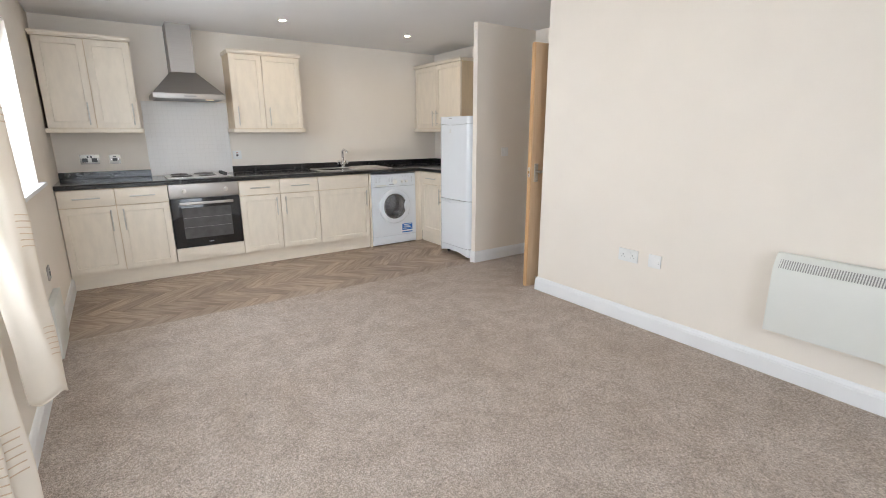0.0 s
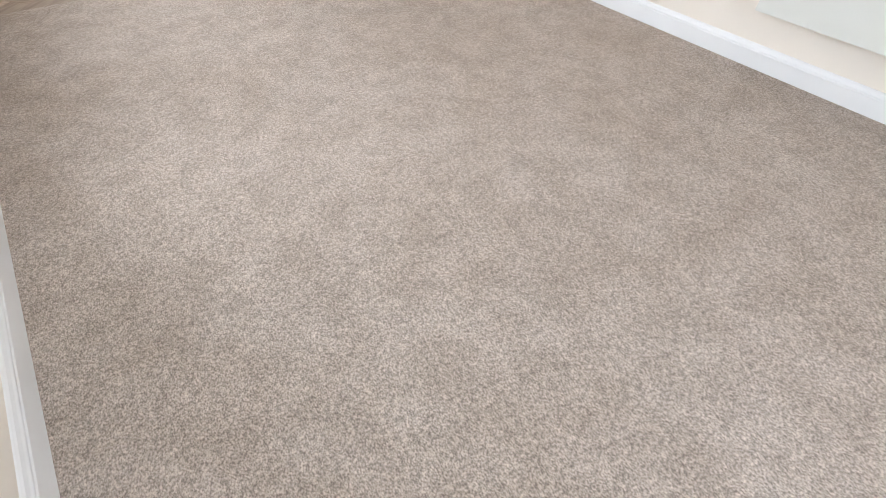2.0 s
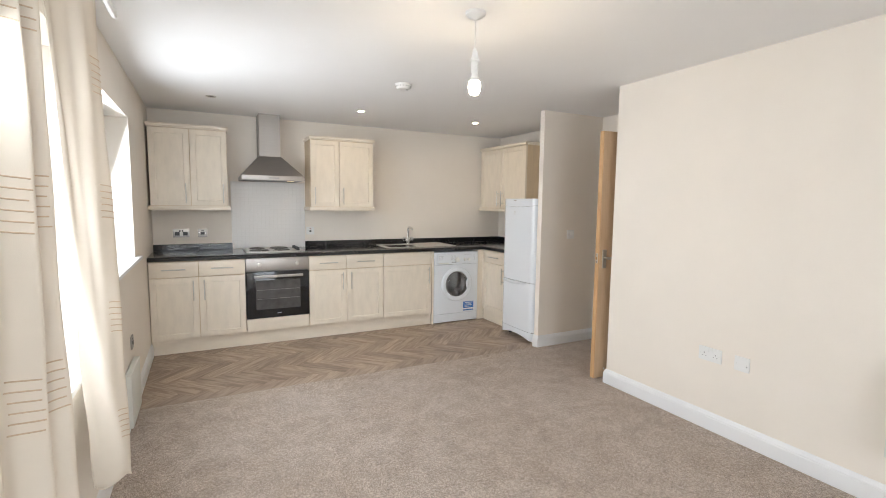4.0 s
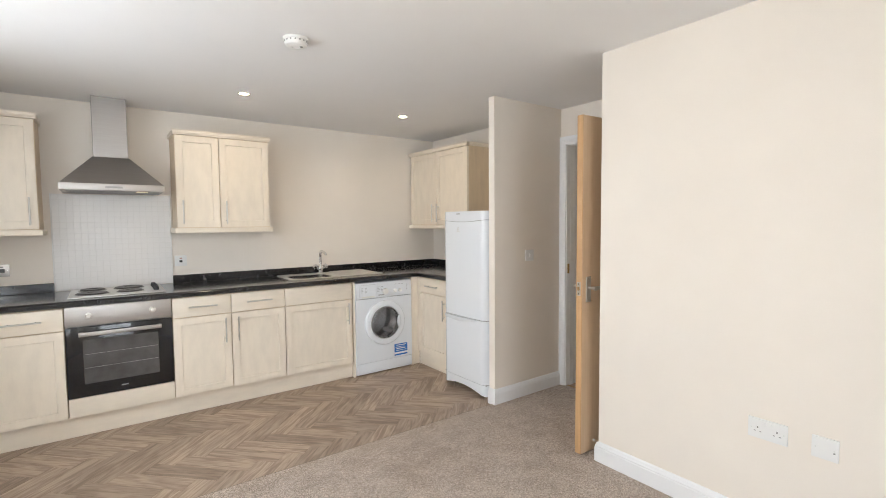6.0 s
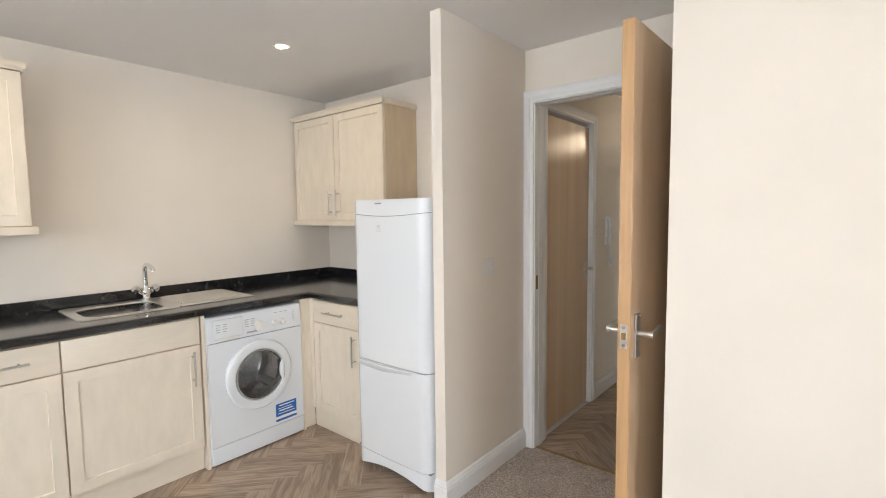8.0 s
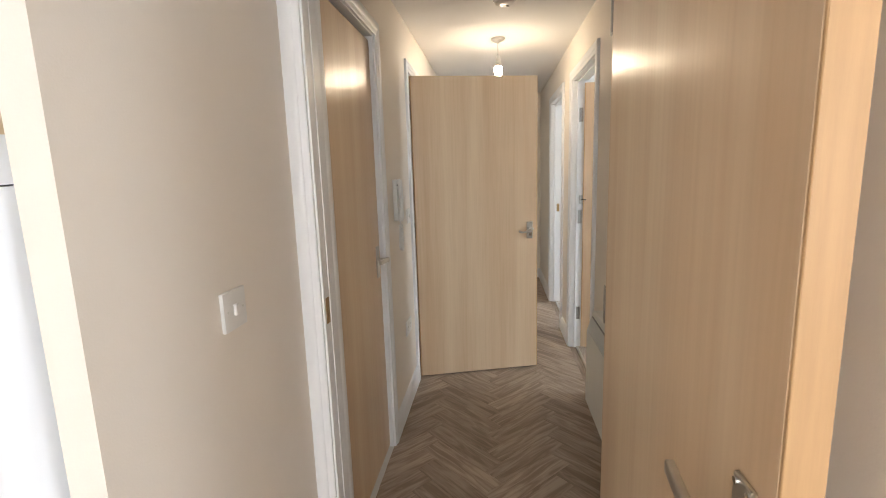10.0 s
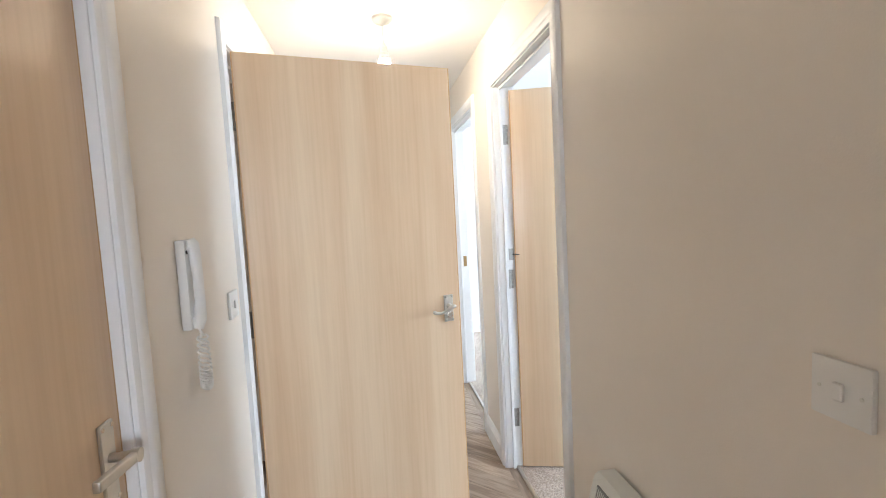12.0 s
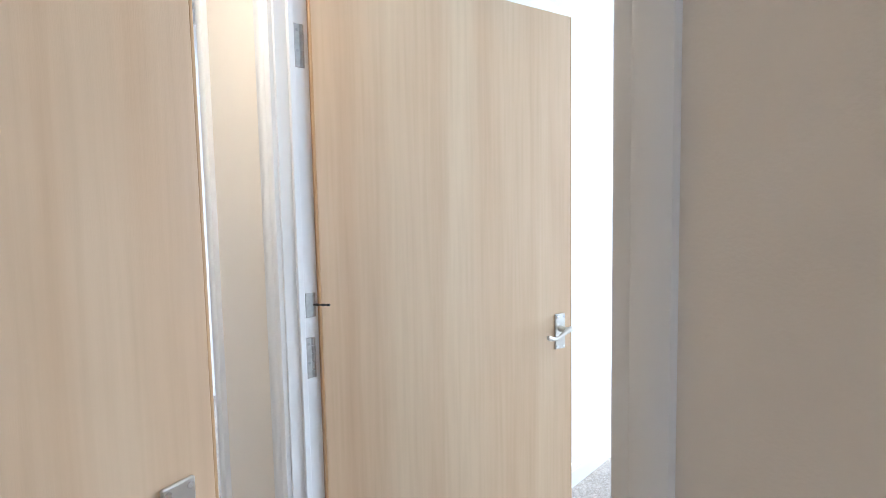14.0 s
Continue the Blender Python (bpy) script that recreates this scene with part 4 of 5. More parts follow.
part("front_panel", holed_panel(0.001, ww - 0.001, 0.115, 0.70, 0.29, 0.467, 0.15, 0.0, 0.014), APPLIANCE, wm)
drm = Matrix.Translation((0.29, 0, 0.467)) @ Matrix.Rotation(radians(90), 4, "X")
part("drum_gasket", lathe(bmesh.new(), ((0.15, -0.002), (0.158, -0.03), (0.15, -0.05), (0.17, -0.07)), drm, 40), GREY, wm, "grey rubber door gasket")
part("drum", lathe(bmesh.new(), ((0.168, -0.066), (0.225, -0.085), (0.228, -0.30), (0.20, -0.33), (0, -0.335)), drm, 40), DRUM, wm, "perforated steel drum behind the glass")
for a in (80, 200, 320):
    u, v = math.cos(radians(a)), math.sin(radians(a))
    part("drum_paddle", tube(bmesh.new(), [(0.29 + 0.215 * u, 0.09, 0.467 + 0.215 * v), (0.29 + 0.205 * u, 0.2, 0.467 + 0.205 * v), (0.29 + 0.215 * u, 0.31, 0.467 + 0.215 * v)], [0.02, 0.032, 0.02], 10), PLASTIC, wm)
part("kick_panel", cube(0.001, ww - 0.001, 0.0, 0.014, 0.014, 0.112, 0.005, 2), APPLIANCE, wm)
bm = bmesh.new()
a = [bm.verts.new(p) for p in ((0.002, 0.012, 0.704), (ww - 0.002, 0.012, 0.704), (ww - 0.002, 0.012, 0.846), (0.002, 0.012, 0.846))]
b = [bm.verts.new(p) for p in ((0.004, -0.008, 0.706), (ww - 0.004, -0.008, 0.706), (ww - 0.004, 0.004, 0.842), (0.004, 0.004, 0.842))]
for k in range(4):
    bm.faces.new((a[k], a[(k + 1) % 4], b[(k + 1) % 4], b[k]))
bm.faces.new(b)
bm.faces.new(a[::-1])
cpan = part("control_panel", bm, APPLIANCE, wm)
part("drawer", cube(0.03, 0.20, -0.012, -0.004, 0.722, 0.83, 0.006, 2), APPLIANCE, cpan)
part("drawer_pull", cube(0.05, 0.18, -0.0145, -0.010, 0.712, 0.727, 0.003, 2), HEATER, cpan)
for x, r in ((0.296, 0.026), (0.398, 0.015), (0.451, 0.015)):
    part("dial", tube(bmesh.new(), [(x, 0.0, 0.755), (x, -0.008, 0.755), (x, -0.020, 0.755), (x, -0.023, 0.755)], [r * 1.2, r * 1.15, r, r * 0.7], 22), PLASTIC, cpan)
bm = bmesh.new()
for k in range(4):
    for c in (0.045, 0.082, 0.215, 0.25):
        box(bm, c, c + 0.024 - 0.004 * (k % 2), -0.0135 if c < 0.2 else -0.0055, -0.0115 if c < 0.2 else -0.001, 0.80 - k * 0.013, 0.8035 - k * 0.013)
for k in range(5):
    box(bm, 0.525, 0.535, -0.0045, 0.001, 0.80 - k * 0.014, 0.804 - k * 0.014)
for k in range(3):
    box(bm, 0.40 + k * 0.035, 0.418 + k * 0.035, -0.003, 0.003, 0.812, 0.815)
tagged(part("printed_marks", bm, INK, cpan, "small grey printed programme marks"), kind="stuff")
dm = Matrix.Translation((0.29, 0, 0.467)) @ Matrix.Rotation(radians(90), 4, "X")
door = part("door", lathe(bmesh.new(), ((0.205, -0.002), (0.207, 0.012), (0.198, 0.024), (0.178, 0.03), (0.156, 0.026), (0.147, 0.012), (0.145, 0.0)), dm, 48), APPLIANCE, wm, "white round door rim")
part("door_glass", lathe(bmesh.new(), ((0.147, 0.010), (0.14, 0.02), (0.12, 0.028), (0.085, 0.032), (0.03, 0.034), (0, 0.034), (0, 0.028), (0.03, 0.028), (0.085, 0.026), (0.116, 0.022), (0.134, 0.015), (0.14, 0.006), (0.147, 0.010)), dm, 40), SMOKED, door, "smoked glass bowl")
part("door_seal", lathe(bmesh.new(), ((0.150, 0.012), (0.149, 0.02), (0.141, 0.022), (0.140, 0.014)), dm, 40), GREY, door)
bm = bmesh.new()
tube(bm, [(0.29 + 0.138, -0.029, 0.467 + 0.055), (0.29 + 0.13, -0.034, 0.467 + 0.028), (0.29 + 0.127, -0.035, 0.467), (0.29 + 0.13, -0.034, 0.467 - 0.028), (0.29 + 0.138, -0.029, 0.467 - 0.055)], [0.008, 0.014, 0.016, 0.014, 0.008], 12)
part("door_grip", bm, APPLIANCE, door)
lab = part("notice_label", cube(0.388, 0.53, -0.0012, 0.0008, 0.132, 0.242), BLUE, wm, "blue and white printed notice label")
bm = bmesh.new()
box(bm, 0.388, 0.53, -0.0018, -0.001, 0.146, 0.163)
for k in range(4):
    box(bm, 0.402 + 0.008 * (k % 2), 0.516 - 0.01 * (k % 3), -0.0018, -0.001, 0.177 + k * 0.016, 0.181 + k * 0.016 + 0.003 * (k % 2))
tagged(part("label_print", bm, PLASTIC, lab), kind="stuff")
part("badge", cube(0.222, 0.285, -0.0085, -0.004, 0.722, 0.732, 0.001), INK, wm)
for x in (0.05, 0.53):
    part("foot", tube(bmesh.new(), [(x, 0.06, 0), (x, 0.06, 0.014)], 0.02, 12), DARK, wm)

# fridge freezer, facing the room across the corner
fz = thing("fridge_freezer", pose(2.846, 4.376, 0, 0, 0, -90), "tall white fridge freezer with two doors", "fridge freezer")
FW = 0.555
part("body", cube(0.004, FW - 0.004, 0.06, 0.62, 0.03, 1.47, 0.006, 2), APPLIANCE, fz)


def fridge_front(z0, z1, sag=0.0, top_sag=0.0):
    """A door rounded at both upright edges and slightly bowed; its edges may arch."""
    bm = bmesh.new()
    N = 22
    cols = []
    for k in range(N + 1):
        u = k / N
        x = FW * u
        e = min(u, 1 - u) * FW
        y = 0.0 + (0.055 * (1 - min(1, e / 0.05)) ** 2.2)
        y -= 0.006 * math.sin(math.pi * u)
        low = z0 + sag * math.sin(math.pi * u)
        high = z1 + top_sag * math.sin(math.pi * u)
        cols.append([bm.verts.new((x, y, low)), bm.verts.new((x, y, high)), bm.verts.new((x, 0.062, low)), bm.verts.new((x, 0.062, high))])
    for a, b in zip(cols, cols[1:]):
        for i, j in ((0, 1), (1, 3), (3, 2), (2, 0)):
            bm.faces.new((a[i], a[j], b[j], b[i]))
    for c in (cols[0], cols[-1]):
        bm.faces.new((c[0], c[1], c[3], c[2]))
    return bm


part("upper_door", fridge_front(0.625, 1.405, 0.0, -0.016), APPLIANCE, fz, smooth=50)
part("top_trim", fridge_front(1.408, 1.475, -0.016), APPLIANCE, fz, smooth=50)
part("lower_door", fridge_front(0.118, 0.619), APPLIANCE, fz, smooth=50)
part("plinth_panel", fridge_front(0.02, 0.114, 0.045), APPLIANCE, fz, smooth=50)
bm = bmesh.new()
LIP = ((0.006, -0.030), (-0.006, -0.018), (-0.016, -0.002), (-0.020, 0.010), (-0.017, 0.015), (0.006, 0.016))
sweep(bm, LIP, lambda y, z: V(0.045, y * 0.7 + 0.002, 0.603 + z * 0.9), lambda y, z: V(0.24, y - 0.005, 0.602 + z))
sweep(bm, LIP, lambda y, z: V(0.24, y - 0.005, 0.602 + z), lambda y, z: V(0.44, y * 0.3 - 0.004, 0.612 + z * 0.4))
part("grip", bm, APPLIANCE, fz)
part("gap_seal", cube(0.02, FW - 0.02, 0.02, 0.06, 0.616, 0.628), GREY, fz)
part("gap_seal", cube(0.012, FW - 0.012, 0.012, 0.06, 0.113, 0.119), GREY, fz)
part("gap_seal", cube(0.035, FW - 0.035, 0.016, 0.058, 1.385, 1.412), GREY, fz)
bm = bmesh.new()
lathe(bm, ((0.012, 0), (0.012, 0.001), (0.0095, 0.0012), (0.0095, 0)), Matrix.Translation((0.225, -0.0055, 1.335)) @ Matrix.Rotation(radians(90), 4, "X"), 24)
box(bm, 0.2235, 0.2265, -0.0068, -0.005, 1.335, 1.343)
box(bm, 0.205, 0.245, -0.0066, -0.005, 1.313, 1.317)
part("badge", bm, NICKEL, fz)
part("top_badge", cube(0.20, 0.25, -0.0075, -0.004, 1.452, 1.459, 0.002), GREY, fz)
for x in (0.05, FW - 0.05):
    part("foot", tube(bmesh.new(), [(x, 0.1, 0), (x, 0.1, 0.032)], 0.018, 12), DARK, fz)

# ---- electrical fittings ----
def plate(name, m, w, h, label, category, kind, metal=False):
    """A wall plate; local x along the wall, y = 0 on the wall, facing -y, centred on the origin."""
    p = thing(name, m, label, category)
    face = PLASTIC if not metal else STEEL_H
    part("face_plate", cube(-w / 2, w / 2, -0.010, -0.0005, -h / 2, h / 2, 0.003, 2), face, p)
    dark = DARK if metal else GREY
    if kind == "double":
        for cx in (-0.036, 0.036):
            bm = bmesh.new()
            box(bm, cx - 0.0025, cx + 0.0025, -0.0107, -0.0095, 0.0, 0.009)
            for sx in (-0.011, 0.011):
                box(bm, cx + sx - 0.0035, cx + sx + 0.0035, -0.0107, -0.0095, -0.014, -0.0105)
            tagged(part("pin_holes", bm, dark, p), kind="stuff")
            part("rocker", cube(cx * 0.35 - 0.007, cx * 0.35 + 0.007, -0.0145, -0.009, 0.014, 0.031, 0.002), dark if metal else PLASTIC, p)
            if metal:
                part("insert", cube(cx - 0.022, cx + 0.022, -0.0104, -0.009, -0.026, 0.012, 0.001), DARK, p)
    elif kind == "switch":
        part("rocker", cube(-0.0075, 0.0075, -0.0165, -0.009, -0.013, 0.013, 0.002), PLASTIC, p)
    elif kind == "fused":
        part("insert", cube(-0.018, 0.018, -0.0135, -0.009, -0.016, 0.012, 0.002), dark, p)
        part("neon", cube(-0.012, 0.012, -0.0125, -0.009, 0.02, 0.028, 0.001), DARK, p)
    elif kind == "cooker":
        part("rocker", cube(-0.011, 0.011, -0.0145, -0.009, -0.014, 0.006, 0.002), DARK, p)
        part("neon", cube(-0.009, 0.009, -0.0115, -0.009, 0.018, 0.026, 0.001), material("red_neon", (0.35, 0.08, 0.05), 0.4), p)
    elif kind == "flex":
        part("cable_slot", cube(w / 2 - 0.016, w / 2 - 0.010, -0.0108, -0.009, -0.012, -0.006), dark, p)
    bm = bmesh.new()
    for sx in (-0.03 if w < 0.1 else -0.06, 0.03 if w < 0.1 else 0.06):
        tube(bm, [(sx, -0.0098, 0), (sx, -0.0108, 0)], 0.003, 8)
    tagged(part("screw", bm, CHROME if metal else HEATER, p), kind="stuff")
    return p


RIGHT, KIT, LEFT = -90, 0, 90   # facing -X, -Y, +X
plate("double_socket", pose(XR, 1.912, 0.488, 0, 0, RIGHT), 0.147, 0.087, "white plastic double socket on the long wall", "socket", "double")
plate("outlet_plate", pose(XR, 1.715, 0.487, 0, 0, RIGHT), 0.087, 0.087, "square white cable outlet plate", "outlet plate", "flex")
plate("double_socket", pose(-0.268, YK, 1.083, 0, 0, KIT), 0.147, 0.087, "steel double socket with black inserts above the worktop", "socket", "double", True)
plate("switched_spur", pose(-0.074, YK, 1.08, 0, 0, KIT), 0.087, 0.087, "steel switched spur with black insert", "switch", "fused", True)
plate("cooker_switch", pose(1.024, YK, 1.088, 0, 0, KIT), 0.087, 0.087, "square cooker switch with dark rocker", "switch", "cooker")
plate("light_switch", pose(3.225, 3.735, 1.122, 0, 0, KIT), 0.087, 0.087, "white plastic light switch beside the doorway", "light switch", "switch")
plate("light_switch", pose(5.135, HL, 1.137, 0, 0, KIT), 0.087, 0.087, "white plastic light switch beside the hall door frame", "light switch", "switch")
plate("double_socket", pose(4.99, HL, 0.478, 0, 0, KIT), 0.147, 0.087, "white plastic double socket low on the hall wall", "socket", "double")
plate("heater_switch", pose(4.088, HR, 1.125, 0, 0, 180), 0.087, 0.087, "white plastic heater switch on the hall wall", "switch", "switch")
plate("switched_spur", pose(XL, 3.78, 0.47, 0, 0, LEFT), 0.087, 0.087, "steel switched spur below the kitchen window", "switch", "fused", True)
plate("double_socket", pose(XL, 1.30, 0.26, 0, 0, LEFT), 0.147, 0.087, "steel double socket under the curtain", "socket", "double", True)


# ---- panel heaters ----
def panel_heater(m, w, h, d, slots, label, slope=0.0):
    """A slim convector; local x along the wall, y = 0 on the wall, facing -y; z from its foot."""
    o = thing("panel_heater", m, label, "heater")
    bm = bmesh.new()
    prof = ((-0.012, 0.0), (-d, 0.012), (-d, h - 0.075), (-d + 0.012 + slope, h - 0.006), (-d + 0.022 + slope, h), (-0.012, h))
    sweep(bm, prof, lambda y, z: V(0, y, z), lambda y, z: V(w, y, z))
    bmesh.ops.bevel(bm, geom=[e for e in bm.edges if e.calc_face_angle(0) > 0.3], offset=0.004, segments=2, affect="EDGES")
    part("casing", bm, HEATER, o)
    part("bracket", cube(w * 0.2, w * 0.8, -0.014, -0.001, 0.06, h - 0.08), GREY, o)
    # grille set into the sloping top edge
    gy0, gz0, gy1, gz1 = -d - 0.0012, h - 0.07, -d + 0.0105 + slope, h - 0.012
    x0, x1 = 0.025, w - 0.025
    bm = bmesh.new()
    a = [bm.verts.new(p) for p in ((x0, gy0, gz0), (x1, gy0, gz0), (x1, gy1, gz1), (x0, gy1, gz1))]
    b = [bm.verts.new((v.co.x, v.co.y + 0.006, v.co.z)) for v in a]
    bm.faces.new(a)
    bm.faces.new(b[::-1])
    for k in range(4):
        bm.faces.new((a[k], a[(k + 1) % 4], b[(k + 1) % 4], b[k]))
    g = part("grille", bm, GREY, o, "dark slotted outlet grille")
    n = slots
    for k in range(n):
        x = x0 + (x1 - x0) * (k + 0.5) / n
        hw = (x1 - x0) / n * 0.25
        bm = bmesh.new()
        q = [bm.verts.new(p) for p in ((x - hw, gy0 - 0.002, gz0), (x + hw, gy0 - 0.002, gz0), (x + hw, gy1 - 0.002, gz1), (x - hw, gy1 - 0.002, gz1))]
        r = [bm.verts.new((v.co.x, v.co.y + 0.004, v.co.z)) for v in q]
        bm.faces.new(q)
        bm.faces.new(r[::-1])
        for i in range(4):
            bm.faces.new((q[i], q[(i + 1) % 4], r[(i + 1) % 4], r[i]))
        part("slat", bm, HEATER, g, smooth=None)
    return o


panel_heater(pose(XR, 1.018, 0.272, 0, 0, RIGHT), 0.95, 0.43, 0.085, 84, "off-white wall-mounted panel heater with slotted top", 0.02)
hh = thing("panel_heater", pose(4.72, HR, 0.15, 0, 0, 180), "off-white wall-mounted hall heater with dark grille", "heater")
bm = bmesh.new()
sweep(bm, ((-0.012, 0.0), (-0.10, 0.012), (-0.10, 0.40), (-0.072, 0.50), (-0.06, 0.51), (-0.012, 0.51)), lambda y, z: V(0, y, z), lambda y, z: V(0.72, y, z))
bmesh.ops.bevel(bm, geom=[e for e in bm.edges if e.calc_face_angle(0) > 0.2], offset=0.006, segments=3, affect="EDGES")
part("casing", bm, HEATER, hh)
part("bracket", cube(0.15, 0.57, -0.014, -0.001, 0.06, 0.4), GREY, hh)
for x0, x1 in ((0.03, 0.45), (0.47, 0.69)):
    bm = bmesh.new()
    a = [bm.verts.new(p) for p in ((x0, -0.1000, 0.412), (x1, -0.1000, 0.412), (x1, -0.0795, 0.488), (x0, -0.0795, 0.488))]
    b = [bm.verts.new((v.co.x, v.co.y + 0.008, v.co.z)) for v in a]
    bm.faces.new(a)
    bm.faces.new(b[::-1])
    for k in range(4):
        bm.faces.new((a[k], a[(k + 1) % 4], b[(k + 1) % 4], b[k]))
    g = part("grille", bm, GREY, hh, "dark grey heater grille", smooth=None)
    bm = bmesh.new()
    count = round((x1 - x0) / 0.0085)
    for k in range(count):
        q = x0 + (k + 0.5) * (x1 - x0) / count
        sweep(bm, ((-0.0013, -0.001), (0.0013, -0.001), (0.0013, 0.002), (-0.0013, 0.002)), lambda u, w: V(q + u, -0.1000 - w, 0.416), lambda u, w: V(q + u, -0.0805 - w, 0.484))
    tagged(part("slats", bm, HEATER, g, smooth=None), kind="stuff")
ph = thing("wall_heater", pose(XL, 3.40, 0.03, 0, 0, LEFT), "slim grey-white heater low under the kitchen window", "heater")
part("casing", cube(0, 0.42, -0.040, -0.004, 0.0, 0.33, 0.006, 2), HEATER, ph)


# ---- ceiling fittings ----
def downlight(m, lit, label):
    o = thing("downlight", m, label, "ceiling light", "kitchen downlights")
    part("bezel", lathe(bmesh.new(), ((0.042, 0.0), (0.042, -0.003), (0.038, -0.006), (0.030, -0.005), (0.028, -0.001), (0.028, 0.0)), seg=32), NICKEL, o, "satin metal bezel")
    part("lens", lathe(bmesh.new(), ((0.028, -0.0005), (0.024, -0.0025), (0, -0.003)), seg=28), SPOT if lit else SPOT_OFF, o)
    return o


downlight(pose(0.03, 4.715, H), False, "unlit recessed ceiling spotlight with metal rim")
downlight(pose(1.351, 4.69, H), True, "lit recessed ceiling spotlight with metal rim")
downlight(pose(2.655, 4.681, H), True, "lit recessed ceiling spotlight with metal rim")


def smoke_alarm(m, label):
    o = thing("smoke_alarm", m, label, "smoke alarm")
    part("base", lathe(bmesh.new(), ((0.062, 0.0), (0.062, -0.010), (0.058, -0.013), (0, -0.013)), seg=36), PLASTIC, o)
    c = part("cover", lathe(bmesh.new(), ((0.055, -0.013), (0.056, -0.024), (0.050, -0.036), (0.040, -0.041), (0.022, -0.042), (0.018, -0.039), (0, -0.039)), seg=36), PLASTIC, o)
    bm = bmesh.new()
    for k in range(16):
        a = 2 * math.pi * k / 16
        tube(bm, [(0.0558 * math.cos(a), 0.0558 * math.sin(a), -0.016), (0.0562 * math.cos(a), 0.0562 * math.sin(a), -0.022)], 0.003, 6)
    tagged(part("vent", bm, GREY, c), kind="stuff")
    part("button", lathe(bmesh.new(), ((0.009, -0.038), (0.008, -0.044), (0, -0.044)), Matrix.Translation((0.02, -0.018, 0)), 16), GREY, c)
    return o


smoke_alarm(pose(1.318, 3.51, H), "round white smoke alarm on the living room ceiling")
smoke_alarm(pose(4.995, 3.093, H), "round white smoke alarm on the hall ceiling")


def pendant(m, drop, label, glow):
    o = thing("pendant_light", m, label, "ceiling light")
    part("ceiling_rose", lathe(bmesh.new(), ((0.048, 0.0), (0.047, -0.012), (0.036, -0.022), (0.016, -0.03), (0.008, -0.036), (0, -0.036)), seg=32), PLASTIC, o)
    part("flex", tube(bmesh.new(), [(0, 0, -0.034), (0.001, 0, -drop * 0.3), (0, 0, -drop * 0.48)], 0.003, 8), PLASTIC, o)
    z = -drop * 0.44
    hz = drop - 0.098
    part("lamp_holder", lathe(bmesh.new(), ((0.007, z), (0.011, z - 0.012), (0.015, z - 0.02), (0.0165, z - 0.045), (0.0215, z - 0.048), (0.0215, z - 0.056), (0.017, z - 0.058), (0.0165, -hz), (0, -hz)), seg=22), PLASTIC, o)
    b = part("bulb", lathe(bmesh.new(), ((0.014, -hz), (0.018, -hz - 0.012), (0.0245, -hz - 0.030), (0.0258, -hz - 0.034), (0.0, -hz - 0.034)), seg=24), PLASTIC, o, "white lamp body")
    part("bulb_dome", lathe(bmesh.new(), ((0.0258, -hz - 0.0342), (0.0275, -hz - 0.046), (0.0285, -hz - 0.06), (0.026, -hz - 0.078), (0.018, -hz - 0.093), (0, -hz - 0.098)), seg=24), glow, b, "glowing warm white dome")
    return o


pendant(pose(1.105, 2.10, H), 0.38, "bare bulb pendant on white flex, lit", SOFTBULB)
pendant(pose(5.80, 3.122, H), 0.255, "bare bulb pendant in the hall, lit", BULB)


# ---- door entry phone ----
en = thing("entry_phone", pose(4.775, HL, 1.255, 0, 0, 0), "white wall-mounted door entry handset with coiled cord", "entry phone")
part("wall_unit", cube(-0.04, 0.025, -0.024, -0.001, -0.108, 0.112, 0.005, 2), PLASTIC, en)
bm = bmesh.new()
pts = [(-0.018, -0.0272, 0.112), (-0.017, -0.0320, 0.10), (-0.017, -0.0376, 0.07), (-0.017, -0.0400, 0.02), (-0.017, -0.0400, -0.04), (-0.017, -0.0360, -0.085), (-0.018, -0.0296, -0.106)]
tube(bm, pts, [0.013, 0.017, 0.0135, 0.012, 0.012, 0.0155, 0.013], 14)
tube(bm, [(-0.018, -0.0224, 0.092), (-0.017, -0.0320, 0.092)], [0.017, 0.017], 14)
tube(bm, [(-0.018, -0.0224, -0.088), (-0.017, -0.0320, -0.088)], [0.015, 0.015], 14)
part("handset", bm, PLASTIC, en)
part("call_button", cube(-0.036, -0.030, -0.027, -0.0235, 0.078, 0.087, 0.001), DARK, en)
coil = []
TURNS, LOOP = 38, 0.135
for k in range(0, TURNS * 9 + 1):
    s = k / (TURNS * 9)
    a = s * 2 * math.pi * TURNS
    # a long narrow loop: down one side, up the other
    cx = 0.016 + 0.027 * math.sin(math.pi * (s - 0.5)) * (0.35 + 0.65 * math.sin(math.pi * s))
    cz = -0.135 - LOOP * (1 - abs(2 * s - 1) ** 2.6)
    coil.append((cx + 0.009 * math.cos(a), -0.026 + 0.009 * math.sin(a), cz + 0.003 * math.sin(a)))
part("coiled_cord", tube(bmesh.new(), coil, 0.0027, 6), PLASTIC, en, "coiled white cord hanging in a loop")
part("cord_tail", tube(bmesh.new(), [(0.006, -0.026, -0.137), (-0.006, -0.03, -0.122), (-0.014, -0.03, -0.104)], 0.0026, 8), PLASTIC, en)
part("cord_tail", tube(bmesh.new(), [(0.026, -0.026, -0.137), (0.018, -0.022, -0.122), (0.006, -0.018, -0.104)], 0.0026, 8), PLASTIC, en)

